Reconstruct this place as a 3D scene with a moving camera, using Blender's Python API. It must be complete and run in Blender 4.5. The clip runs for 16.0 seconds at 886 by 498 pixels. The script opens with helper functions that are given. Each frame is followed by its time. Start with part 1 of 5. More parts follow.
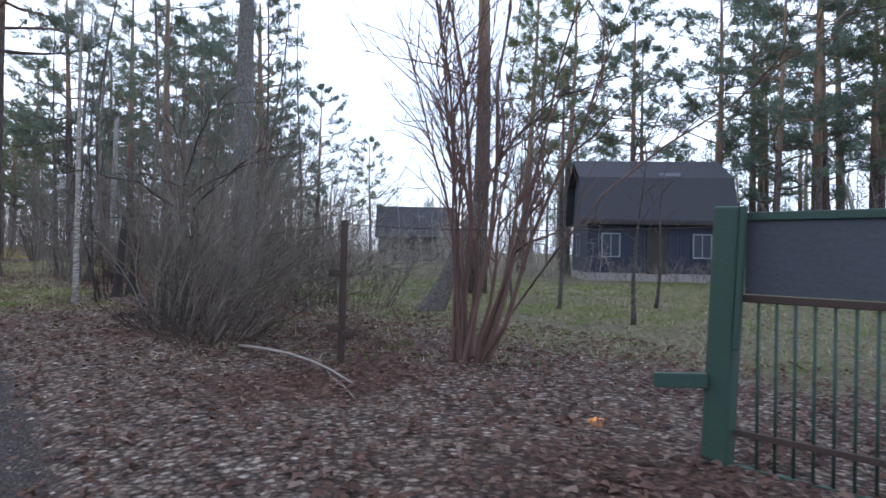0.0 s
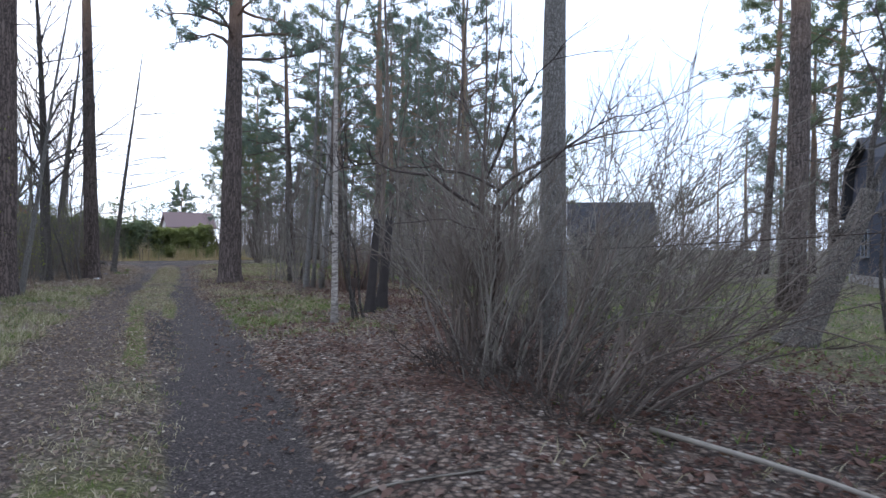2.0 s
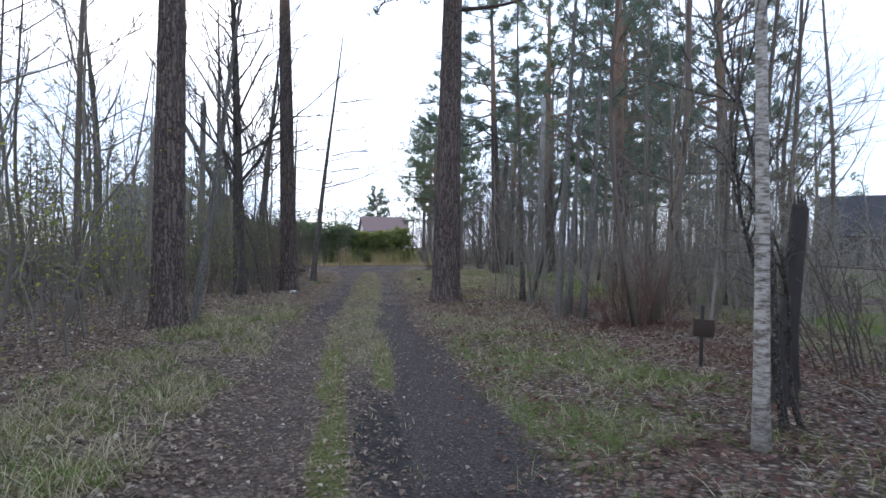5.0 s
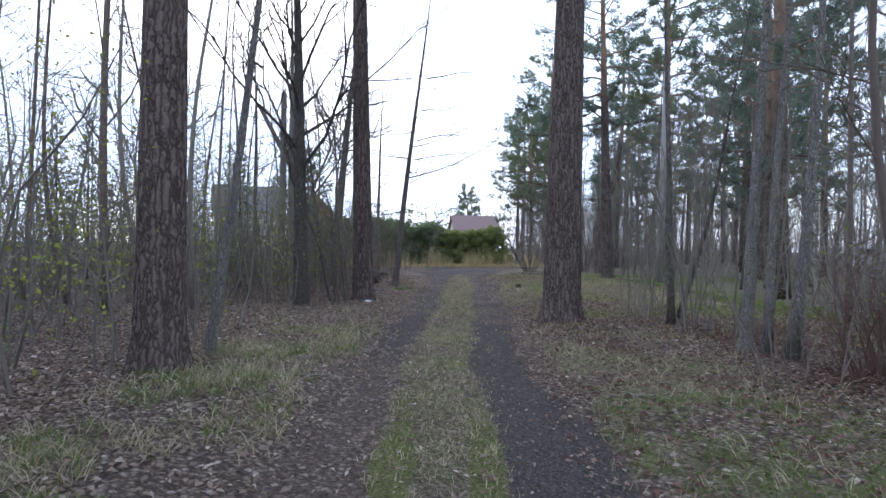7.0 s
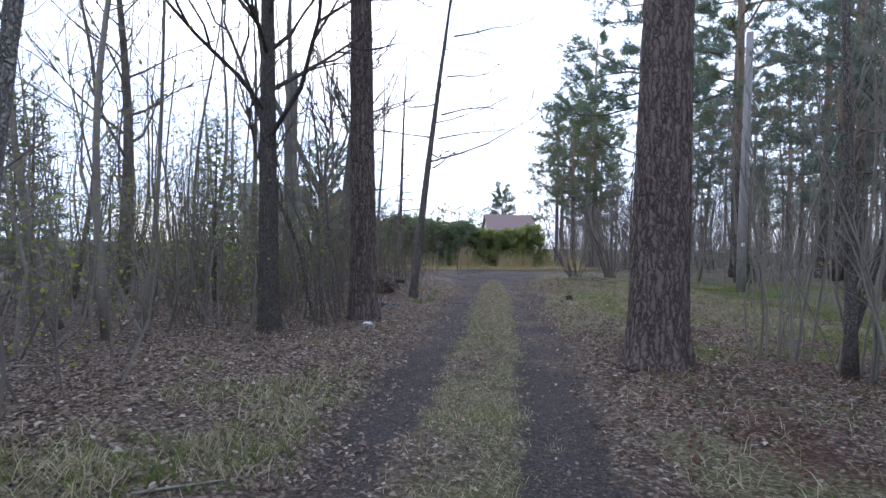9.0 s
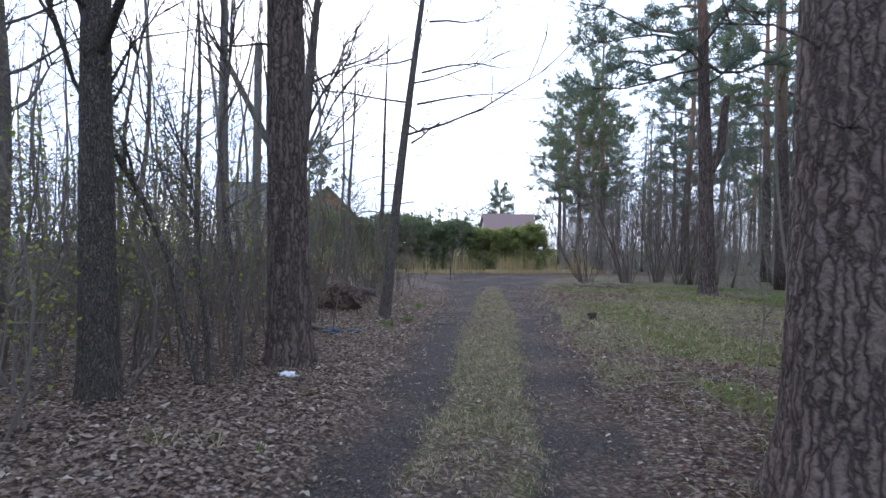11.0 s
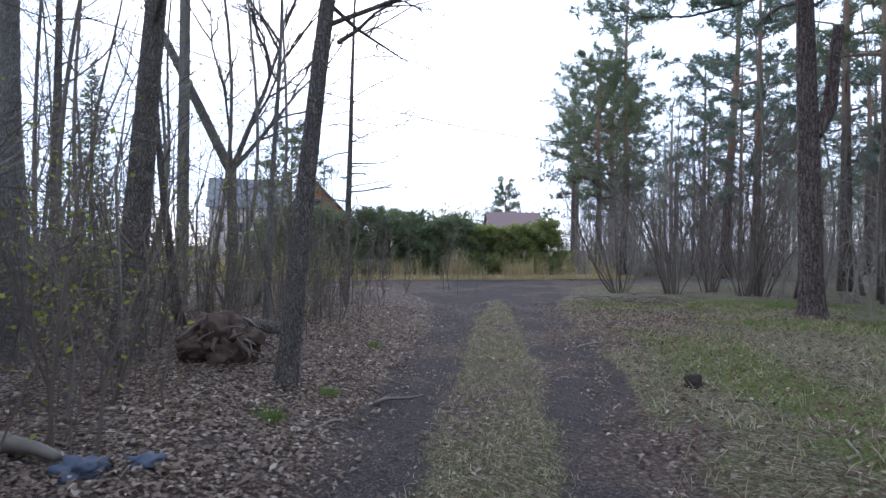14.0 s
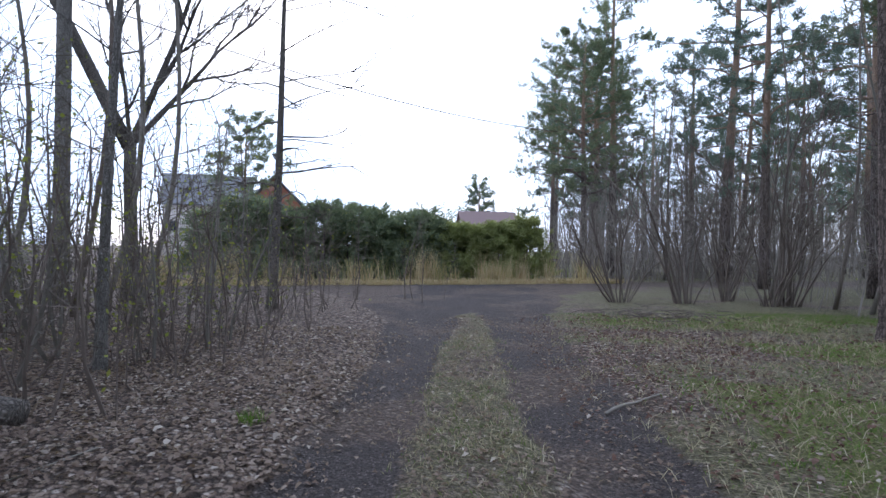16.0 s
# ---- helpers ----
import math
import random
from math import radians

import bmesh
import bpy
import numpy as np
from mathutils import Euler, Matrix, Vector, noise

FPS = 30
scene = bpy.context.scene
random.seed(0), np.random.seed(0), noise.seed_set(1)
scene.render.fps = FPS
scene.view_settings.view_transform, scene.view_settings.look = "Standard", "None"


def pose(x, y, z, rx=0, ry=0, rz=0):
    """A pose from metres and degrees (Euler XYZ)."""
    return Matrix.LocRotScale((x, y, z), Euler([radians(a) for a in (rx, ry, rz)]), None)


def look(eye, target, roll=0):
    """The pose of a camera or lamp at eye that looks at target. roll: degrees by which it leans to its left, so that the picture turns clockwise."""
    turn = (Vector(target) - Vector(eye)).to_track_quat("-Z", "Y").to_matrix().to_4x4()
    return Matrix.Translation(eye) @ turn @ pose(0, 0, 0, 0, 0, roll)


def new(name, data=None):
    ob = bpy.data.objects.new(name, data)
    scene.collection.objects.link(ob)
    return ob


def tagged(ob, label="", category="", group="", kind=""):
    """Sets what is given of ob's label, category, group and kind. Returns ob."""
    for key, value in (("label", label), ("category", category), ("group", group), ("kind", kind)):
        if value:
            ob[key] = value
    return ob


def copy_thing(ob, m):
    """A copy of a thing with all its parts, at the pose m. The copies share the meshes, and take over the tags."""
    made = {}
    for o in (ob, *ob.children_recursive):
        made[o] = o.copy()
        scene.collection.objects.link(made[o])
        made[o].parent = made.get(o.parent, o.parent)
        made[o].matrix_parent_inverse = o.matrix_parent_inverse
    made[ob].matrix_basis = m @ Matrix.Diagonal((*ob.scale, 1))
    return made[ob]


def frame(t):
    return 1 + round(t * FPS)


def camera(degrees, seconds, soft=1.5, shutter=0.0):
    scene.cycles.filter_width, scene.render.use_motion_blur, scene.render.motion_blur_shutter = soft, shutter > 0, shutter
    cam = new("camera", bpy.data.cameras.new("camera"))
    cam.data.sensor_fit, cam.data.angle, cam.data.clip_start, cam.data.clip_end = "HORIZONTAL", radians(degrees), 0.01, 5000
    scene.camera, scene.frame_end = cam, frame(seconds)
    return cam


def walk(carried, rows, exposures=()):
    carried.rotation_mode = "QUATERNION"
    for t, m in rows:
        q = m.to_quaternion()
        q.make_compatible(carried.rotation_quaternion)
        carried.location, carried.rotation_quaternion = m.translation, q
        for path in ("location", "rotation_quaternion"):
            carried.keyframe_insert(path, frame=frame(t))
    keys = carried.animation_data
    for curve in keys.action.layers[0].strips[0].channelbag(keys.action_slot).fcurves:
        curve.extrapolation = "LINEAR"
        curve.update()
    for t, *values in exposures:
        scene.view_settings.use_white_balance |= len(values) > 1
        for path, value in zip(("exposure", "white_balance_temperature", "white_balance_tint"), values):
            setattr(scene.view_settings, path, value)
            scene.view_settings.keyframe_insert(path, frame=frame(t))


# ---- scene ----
cam = camera(72.5, 16.0, 1.5, 0.12)
METRES, EYE, TILT, LEAN, TURN = 32.0, 1.175, 0.0, 0.0, 0.0
ROWS = [
    (0.0, 0.0, 0.0, 0.0, -0.0, 0.25, -1.04),
    (0.5, -0.0208, 0.0206, 0.0006, 3.7, 0.12, -0.97),
    (1.0, -0.0391, 0.0385, 0.0012, 7.88, 0.12, -0.89),
    (1.5, -0.0594, 0.0582, 0.0021, 11.92, -0.13, -0.63),
    (2.0, -0.0792, 0.0765, 0.0045, 16.17, -0.2, -0.58),
    (2.5, -0.1004, 0.098, 0.0051, 21.0, -0.28, -0.48),
    (3.0, -0.1195, 0.1208, 0.0054, 24.39, -0.19, -0.5),
    (3.5, -0.1429, 0.1455, 0.0056, 26.9, -0.2, -0.56),
    (4.0, -0.1636, 0.1697, 0.0069, 28.88, -0.13, -0.59),
    (4.5, -0.1874, 0.1936, 0.0068, 30.97, -0.15, -0.66),
    (5.0, -0.2093, 0.2176, 0.0075, 33.17, -0.1, -0.62),
    (7.5, -0.3083, 0.3352, 0.0079, 43.34, -0.28, -0.85),
    (8.0, -0.3301, 0.3623, 0.0076, 44.52, -0.3, -0.86),
    (8.5, -0.3511, 0.3859, 0.0084, 44.83, -0.28, -0.98),
    (9.0, -0.374, 0.4102, 0.0086, 44.86, -0.24, -0.99),
    (11.5, -0.4778, 0.5346, 0.0094, 44.67, -0.16, -0.78),
    (12.0, -0.4985, 0.5599, 0.0085, 44.74, -0.17, -0.77),
    (12.5, -0.5188, 0.5846, 0.0087, 44.79, -0.17, -0.79),
    (13.0, -0.5404, 0.6084, 0.0084, 44.94, -0.19, -0.74),
    (13.5, -0.5606, 0.632, 0.0086, 45.02, -0.09, -0.67),
    (14.0, -0.5807, 0.6556, 0.0091, 45.1, -0.08, -0.68),
    (14.5, -0.5996, 0.6801, 0.0091, 44.83, -0.02, -0.68),
    (15.0, -0.6187, 0.7034, 0.0091, 44.13, -0.03, -0.7),
    (15.5, -0.6388, 0.7277, 0.0082, 43.08, 0.03, -0.72),
    (16.0, -0.6599, 0.7495, 0.0074, 42.58, 0.07, -0.82),
]
walk(cam, [(t, pose(0, 0, EYE, TILT, LEAN, TURN) @ pose(METRES * x, METRES * y, METRES * z, 90 + pitch, roll, yaw)) for t, x, y, z, yaw, pitch, roll in ROWS],
     exposures=((0.0, 0.24, 6050, 15), (5.0, 0.25, 6050, 13), (8.0, 0.39, 5900, 16), (12.0, 0.39, 5900, 16), (16.0, 0.32, 5900, 15)))


# ---- world, sun, exposure ----
world = bpy.data.worlds.new("sky")
scene.world = world
world.use_nodes = True
wn = world.node_tree
sky = wn.nodes.new("ShaderNodeTexSky")
sky.sky_type, sky.sun_disc = "NISHITA", False
sky.sun_elevation, sky.sun_rotation = radians(26), radians(-60)
sky.air_density, sky.dust_density, sky.ozone_density = 1.0, 1.6, 1.0
cloud_map = wn.nodes.new("ShaderNodeTexCoord")
cloud = wn.nodes.new("ShaderNodeTexNoise")
cloud.inputs["Scale"].default_value, cloud.inputs["Detail"].default_value = 2.2, 5.0
cloud_ramp = wn.nodes.new("ShaderNodeMapRange")
for key, value in (("From Min", 0.36), ("From Max", 0.54), ("To Min", 0.5), ("To Max", 1.0)):
    cloud_ramp.inputs[key].default_value = value
cloud_mix = wn.nodes.new("ShaderNodeMixRGB")
cloud_mix.inputs[2].default_value = (9.0, 10.4, 12.6, 1)
wn.links.new(cloud_map.outputs["Generated"], cloud.inputs["Vector"])
wn.links.new(cloud.outputs["Fac"], cloud_ramp.inputs["Value"])
wn.links.new(cloud_ramp.outputs["Result"], cloud_mix.inputs[0])
wn.links.new(sky.outputs[0], cloud_mix.inputs[1])
wn.links.new(cloud_mix.outputs[0], wn.nodes["Background"].inputs[0])
wn.nodes["Background"].inputs[1].default_value = 0.15
sun = new("sun", bpy.data.lights.new("sun", "SUN"))
sun.data.energy, sun.data.angle, sun.data.color = 0.7, radians(25), (1.0, 0.9, 0.78)
sun.matrix_world = look((0, 0, 0), (math.cos(radians(26)) * math.sin(radians(60)), -math.cos(radians(26)) * math.cos(radians(60)), -math.sin(radians(26))))
sun.location = (-40, 30, 40)


# ---- materials ----
def lerp(a, b, k):
    return a + (b - a) * k


class Mat:
    """A small builder of node materials."""

    def __init__(self, name, rough=0.9):
        self.m = bpy.data.materials.new(name)
        self.m.use_nodes = True
        self.t = self.m.node_tree
        self.b = self.t.nodes["Principled BSDF"]
        self.b.inputs["Roughness"].default_value = rough
        self.b.inputs["Specular IOR Level"].default_value = 0.25
        self.co = self.node("ShaderNodeTexCoord").outputs["Object"]

    def node(self, kind, **inputs):
        n = self.t.nodes.new(kind)
        for k, v in inputs.items():
            n.inputs[k.replace("_", " ")].default_value = v
        return n

    def link(self, a, b):
        self.t.links.new(a, b)

    def scaled(self, vec):
        n = self.node("ShaderNodeMapping")
        n.inputs["Scale"].default_value = vec
        self.link(self.co, n.inputs["Vector"])
        return n.outputs[0]

    def noise(self, scale, detail=5.0, rough=0.6, stretch=None):
        n = self.node("ShaderNodeTexNoise", Scale=scale, Detail=detail, Roughness=rough)
        self.link(self.scaled(stretch) if stretch else self.co, n.inputs["Vector"])
        return n.outputs["Fac"]

    def voronoi(self, scale, stretch=None, feature="DISTANCE_TO_EDGE"):
        n = self.node("ShaderNodeTexVoronoi", Scale=scale)
        n.feature = feature
        self.link(self.scaled(stretch) if stretch else self.co, n.inputs["Vector"])
        return n.outputs["Distance"]

    def ramp(self, fac, *stops):
        n = self.node("ShaderNodeValToRGB")
        while len(n.color_ramp.elements) < len(stops):
            n.color_ramp.elements.new(0.5)
        for e, (p, c) in zip(n.color_ramp.elements, stops):
            e.position = p
            e.color = (*c, 1) if len(c) == 3 else c
        self.link(fac, n.inputs[0])
        return n.outputs[0]

    def mix(self, fac, a, b, mode="MIX"):
        n = self.node("ShaderNodeMixRGB")
        n.blend_type = mode
        for i, v in enumerate((fac, a, b)):
            if isinstance(v, (int, float)):
                n.inputs[i].default_value = v
            elif isinstance(v, tuple):
                n.inputs[i].default_value = (*v, 1)
            else:
                self.link(v, n.inputs[i])
        return n.outputs[0]

    def math(self, op, a, b=0.0):
        n = self.node("ShaderNodeMath")
        n.operation = op
        for i, v in enumerate((a, b)):
            if isinstance(v, (int, float)):
                n.inputs[i].default_value = v
            else:
                self.link(v, n.inputs[i])
        return n.outputs[0]

    def island(self):
        return self.node("ShaderNodeNewGeometry").outputs["Random Per Island"]

    def chance(self):
        return self.node("ShaderNodeObjectInfo").outputs["Random"]

    def height(self):
        n = self.node("ShaderNodeSeparateXYZ")
        self.link(self.co, n.inputs[0])
        return n.outputs["Z"]

    def done(self, color, bump=None, strength=0.5, dist=0.02):
        self.link(color, self.b.inputs["Base Color"])
        if bump is not None:
            n = self.node("ShaderNodeBump", Strength=strength, Distance=dist)
            self.link(bump, n.inputs["Height"])
            self.link(n.outputs[0], self.b.inputs["Normal"])
        return self.m


def bark_material(name, dark, light, top, change, moss=0.0, fine=16.0):
    """Plated bark: dark furrows, lighter plates, another colour above a height."""
    m = Mat(name, 0.92)
    grain = m.noise(34.0, 6.0, 0.7, (1, 1, 0.3))
    warp = m.node("ShaderNodeTexNoise", Scale=9.0, Detail=3.0)
    m.link(m.co, warp.inputs["Vector"])
    bent = m.node("ShaderNodeVectorMath")
    bent.operation = "MULTIPLY_ADD"
    bent.inputs[1].default_value = (0.1, 0.1, 0.12)
    m.link(warp.outputs["Color"], bent.inputs[0])
    m.link(m.scaled((1.0, 1.0, 0.12)), bent.inputs[2])
    cells = m.node("ShaderNodeTexVoronoi", Scale=fine)
    cells.feature = "DISTANCE_TO_EDGE"
    m.link(bent.outputs[0], cells.inputs["Vector"])
    plates = cells.outputs["Distance"]
    large = m.noise(2.2, 3.0)
    c = m.ramp(m.math('ADD', plates, m.math('MULTIPLY', m.math('SUBTRACT', grain, 0.5), 0.22)), (0.0, tuple(0.7 * v for v in dark)), (0.08, tuple(lerp(a, b, 0.25) for a, b in zip(dark, light))), (0.22, tuple(0.8 * v for v in light)), (0.6, light))
    c = m.mix(0.8, c, m.ramp(grain, (0.25, (0.68, 0.68, 0.68)), (0.75, (1.0, 1.0, 1.0))), "MULTIPLY")
    c = m.mix(m.math("MULTIPLY", large, 0.5), c, tuple(0.55 * v for v in light))
    wave = m.math("ADD", m.height(), m.math("MULTIPLY", large, 2.5))
    k = m.node("ShaderNodeMapRange", From_Min=change, From_Max=change + 3.0)
    m.link(wave, k.inputs["Value"])
    c = m.mix(k.outputs[0], c, top)
    if moss:
        g = m.node("ShaderNodeMapRange", From_Min=0.9, From_Max=0.0, To_Max=moss)
        m.link(wave, g.inputs["Value"])
        c = m.mix(m.math("MULTIPLY", g.outputs[0], m.noise(5.0, 4.0)), c, (0.09, 0.11, 0.03))
    return m.done(c, m.math("ADD", m.math("MULTIPLY", plates, 1.4), m.math("MULTIPLY", grain, 0.4)), 1.0, 0.05)


pine_bark = bark_material("pine_bark", (0.035, 0.028, 0.026), (0.23, 0.18, 0.155), (0.28, 0.19, 0.135), 6.5)
old_bark = bark_material("old_bark", (0.03, 0.024, 0.022), (0.235, 0.18, 0.155), (0.3, 0.185, 0.125), 9.0, 0.25)
grey_bark = bark_material("grey_bark", (0.06, 0.052, 0.046), (0.33, 0.29, 0.25), (0.26, 0.225, 0.19), 30.0, 0.5, 42.0)
dark_bark = bark_material("dark_bark", (0.03, 0.026, 0.024), (0.22, 0.19, 0.165), (0.15, 0.13, 0.115), 30.0, 0.3, 42.0)
pale_bark = bark_material("pale_bark", (0.13, 0.12, 0.105), (0.42, 0.39, 0.35), (0.3, 0.28, 0.25), 30.0, 0.3, 42.0)


def twig_material(name, a, b, c):
    m = Mat(name, 0.85)
    col = m.ramp(m.chance(), (0.0, a), (0.5, b), (1.0, c))
    col = m.mix(m.math("MULTIPLY", m.noise(9.0, 4.0), 0.7), col, tuple(0.5 * v for v in a))
    return m.done(col, m.noise(40.0, 3.0, 0.6, (1, 1, 0.3)), 0.4, 0.01)


twig_brown = twig_material("twig_brown", (0.13, 0.102, 0.083), (0.18, 0.142, 0.115), (0.22, 0.185, 0.155))
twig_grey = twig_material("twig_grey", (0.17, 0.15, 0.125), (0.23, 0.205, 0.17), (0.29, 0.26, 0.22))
# paler than near twigs: the haze of distance is put into this colour
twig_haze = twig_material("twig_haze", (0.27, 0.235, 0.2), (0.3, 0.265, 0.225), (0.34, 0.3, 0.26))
# the brown twigs again, with the shade inside the thicket put into the colour
twig_shaded = twig_material("twig_shaded", (0.06, 0.047, 0.04), (0.085, 0.068, 0.057), (0.12, 0.098, 0.083))
twig_red = twig_material("twig_red", (0.13, 0.075, 0.06), (0.16, 0.1, 0.08), (0.17, 0.11, 0.08))


def birch_material():
    m = Mat("birch_bark", 0.7)
    bands = m.noise(3.6, 5.0, 0.75, (3.0, 3.0, 11.0))
    c = m.ramp(bands, (0.42, (0.025, 0.022, 0.02)), (0.5, (0.26, 0.235, 0.21)), (0.66, (0.48, 0.45, 0.41)))
    c = m.mix(m.math("MULTIPLY", m.noise(1.1, 3.0), 0.6), c, (0.34, 0.28, 0.23))
    g = m.node("ShaderNodeMapRange", From_Min=0.45, From_Max=0.0)
    m.link(m.height(), g.inputs["Value"])
    c = m.mix(m.math("MULTIPLY", g.outputs[0], 0.6), c, (0.07, 0.06, 0.05))
    return m.done(c, bands, 0.4, 0.01)


birch_bark = birch_material()


def leaf_material(name, *cols, rough=0.75, glow=0.35):
    m = Mat(name, rough)
    stops = [(i / max(1, len(cols) - 1), c) for i, c in enumerate(cols)]
    c = m.ramp(m.island(), *stops)
    c = m.mix(m.math("MULTIPLY", m.noise(1.3, 3.0), 0.4), c, tuple(0.7 * v for v in cols[0]))
    m.done(c)
    if glow:
        thin = m.node("ShaderNodeBsdfTranslucent")
        m.link(m.mix(1.0, c, (1.0, 1.0, 0.7), "MULTIPLY"), thin.inputs["Color"])
        both = m.node("ShaderNodeMixShader", Fac=glow)
        m.link(m.b.outputs[0], both.inputs[1])
        m.link(thin.outputs[0], both.inputs[2])
        m.link(both.outputs[0], m.t.nodes["Material Output"].inputs["Surface"])
    return m.m


needles = leaf_material("pine_needles", (0.135, 0.175, 0.125), (0.175, 0.22, 0.15), (0.215, 0.25, 0.165), (0.26, 0.265, 0.16), glow=0.5)
needles_blue = leaf_material("blue_pine_needles", (0.125, 0.17, 0.155), (0.165, 0.215, 0.195), (0.215, 0.26, 0.22), glow=0.5)
needles_dark = leaf_material("hedge_foliage_dark", (0.12, 0.155, 0.1), (0.175, 0.215, 0.14), (0.27, 0.3, 0.19), glow=0.5)
needles_light = leaf_material("hedge_foliage_light", (0.19, 0.22, 0.09), (0.28, 0.31, 0.125), (0.38, 0.4, 0.2), glow=0.5)
spring_leaf = leaf_material("spring_leaves", (0.19, 0.22, 0.045), (0.27, 0.3, 0.065), (0.33, 0.33, 0.085))
lawn_green = leaf_material("lawn_green", (0.07, 0.13, 0.022), (0.1, 0.19, 0.03), (0.19, 0.25, 0.065), (0.12, 0.19, 0.036))
litter = leaf_material("dry_leaves", (0.1, 0.07, 0.055), (0.25, 0.18, 0.14), (0.4, 0.32, 0.26), (0.15, 0.105, 0.082), (0.3, 0.225, 0.175), (0.19, 0.135, 0.105), (0.6, 0.53, 0.46))
# red-brown of their own, darkened further to hold the shade of thicket and shrubs
litter_red = leaf_material("red_brown_leaves", (0.05, 0.026, 0.021), (0.12, 0.06, 0.046), (0.2, 0.115, 0.088), (0.075, 0.038, 0.03), (0.15, 0.08, 0.06), (0.26, 0.19, 0.155))
dry_grass = leaf_material("dry_grass", (0.17, 0.145, 0.09), (0.38, 0.33, 0.22), (0.58, 0.52, 0.39), (0.22, 0.21, 0.1))
green_grass = leaf_material("green_grass", (0.08, 0.125, 0.03), (0.11, 0.17, 0.04), (0.2, 0.21, 0.08), (0.13, 0.18, 0.05))
reed_straw = leaf_material("reed_straw", (0.4, 0.28, 0.15), (0.54, 0.42, 0.25), (0.62, 0.52, 0.34), (0.36, 0.31, 0.11))


def ground_material():
    m = Mat("forest_ground", 0.95)
    zone = m.node("ShaderNodeVertexColor")
    zone.layer_name = "zone"
    sep = m.node("ShaderNodeSeparateColor")
    m.link(zone.outputs["Color"], sep.inputs[0])
    tint = m.node("ShaderNodeVertexColor")
    tint.layer_name = "tint"
    tone = m.node("ShaderNodeSeparateColor")
    m.link(tint.outputs["Color"], tone.inputs[0])
    fine, mid, big = m.noise(38.0, 8.0, 0.75), m.noise(5.5, 6.0, 0.65), m.noise(0.7, 4.0)

    def flakes(scale, stretch, bend, *stops):
        """Overlapping flakes, each of its own tone, darker between them."""
        warp = m.node("ShaderNodeTexNoise", Scale=scale * 0.6, Detail=2.0)
        m.link(m.co, warp.inputs["Vector"])
        bent = m.node("ShaderNodeVectorMath")
        bent.operation = "MULTIPLY_ADD"
        bent.inputs[1].default_value = (bend, bend, bend)
        m.link(warp.outputs["Color"], bent.inputs[0])
        m.link(m.scaled(stretch), bent.inputs[2])
        cell = m.node("ShaderNodeTexVoronoi", Scale=scale)
        m.link(bent.outputs[0], cell.inputs["Vector"])
        tone = m.node("ShaderNodeSeparateColor")
        m.link(cell.outputs["Color"], tone.inputs[0])
        col = m.ramp(tone.outputs["Red"], *stops)
        gap = m.ramp(cell.outputs["Distance"], (0.3, (1.0, 1.0, 1.0)), (0.62, (0.28, 0.27, 0.27)))
        return m.mix(1.0, col, gap, "MULTIPLY"), cell.outputs["Distance"]

    leaves, leaf_d = flakes(19.0, (1.0, 1.25, 1.0), 0.05, (0.0, (0.09, 0.064, 0.051)), (0.35, (0.23, 0.165, 0.13)), (0.6, (0.36, 0.28, 0.22)), (0.8, (0.18, 0.128, 0.102)), (1.0, (0.56, 0.48, 0.41)))
    gravel, gravel_d = flakes(62.0, (1.0, 1.0, 1.0), 0.012, (0.0, (0.026, 0.021, 0.021)), (0.6, (0.075, 0.062, 0.059)), (0.88, (0.15, 0.125, 0.115)), (1.0, (0.36, 0.31, 0.28)))
    straw, straw_d = flakes(34.0, (0.5, 1.6, 1.0), 0.05, (0.0, (0.085, 0.083, 0.038)), (0.4, (0.18, 0.17, 0.085)), (0.75, (0.32, 0.28, 0.18)), (1.0, (0.48, 0.42, 0.3)))
    humus = m.ramp(fine, (0.34, (0.025, 0.019, 0.016)), (0.5, (0.09, 0.068, 0.053)), (0.66, (0.3, 0.24, 0.19)))
    humus = m.mix(m.math("MULTIPLY", mid, 0.6), humus, (0.1, 0.085, 0.06))
    soil = m.ramp(fine, (0.34, (0.028, 0.023, 0.023)), (0.5, (0.075, 0.064, 0.061)), (0.66, (0.24, 0.205, 0.19)))
    soil = m.mix(m.math("MULTIPLY", big, 0.4), soil, (0.1, 0.08, 0.07))
    grass = m.ramp(fine, (0.34, (0.045, 0.043, 0.02)), (0.5, (0.14, 0.13, 0.068)), (0.66, (0.36, 0.315, 0.21)))
    grass = m.mix(m.math("MULTIPLY", mid, 0.5), grass, (0.15, 0.13, 0.07))
    humus = m.mix(0.65, humus, leaves)
    soil = m.mix(0.2, m.mix(0.6, soil, gravel), (0.075, 0.06, 0.058))
    earth = m.mix(0.5, m.ramp(fine, (0.34, (0.04, 0.03, 0.025)), (0.5, (0.11, 0.085, 0.07)), (0.66, (0.25, 0.2, 0.165))), m.mix(1.0, leaves, (0.75, 0.72, 0.7), "MULTIPLY"))
    black = m.ramp(fine, (0.34, (0.016, 0.014, 0.015)), (0.55, (0.042, 0.037, 0.038)), (0.72, (0.11, 0.097, 0.095)))
    # red-brown humus, with the shade under thicket and trees put into its dark tone
    red = m.mix(0.55, m.ramp(fine, (0.34, (0.016, 0.01, 0.008)), (0.5, (0.06, 0.035, 0.028)), (0.68, (0.16, 0.1, 0.08))), m.mix(1.0, leaves, (0.85, 0.6, 0.52), "MULTIPLY"))
    grass = m.mix(0.6, grass, straw)
    moss = m.ramp(fine, (0.32, (0.045, 0.052, 0.014)), (0.5, (0.11, 0.12, 0.035)), (0.68, (0.24, 0.22, 0.1)))

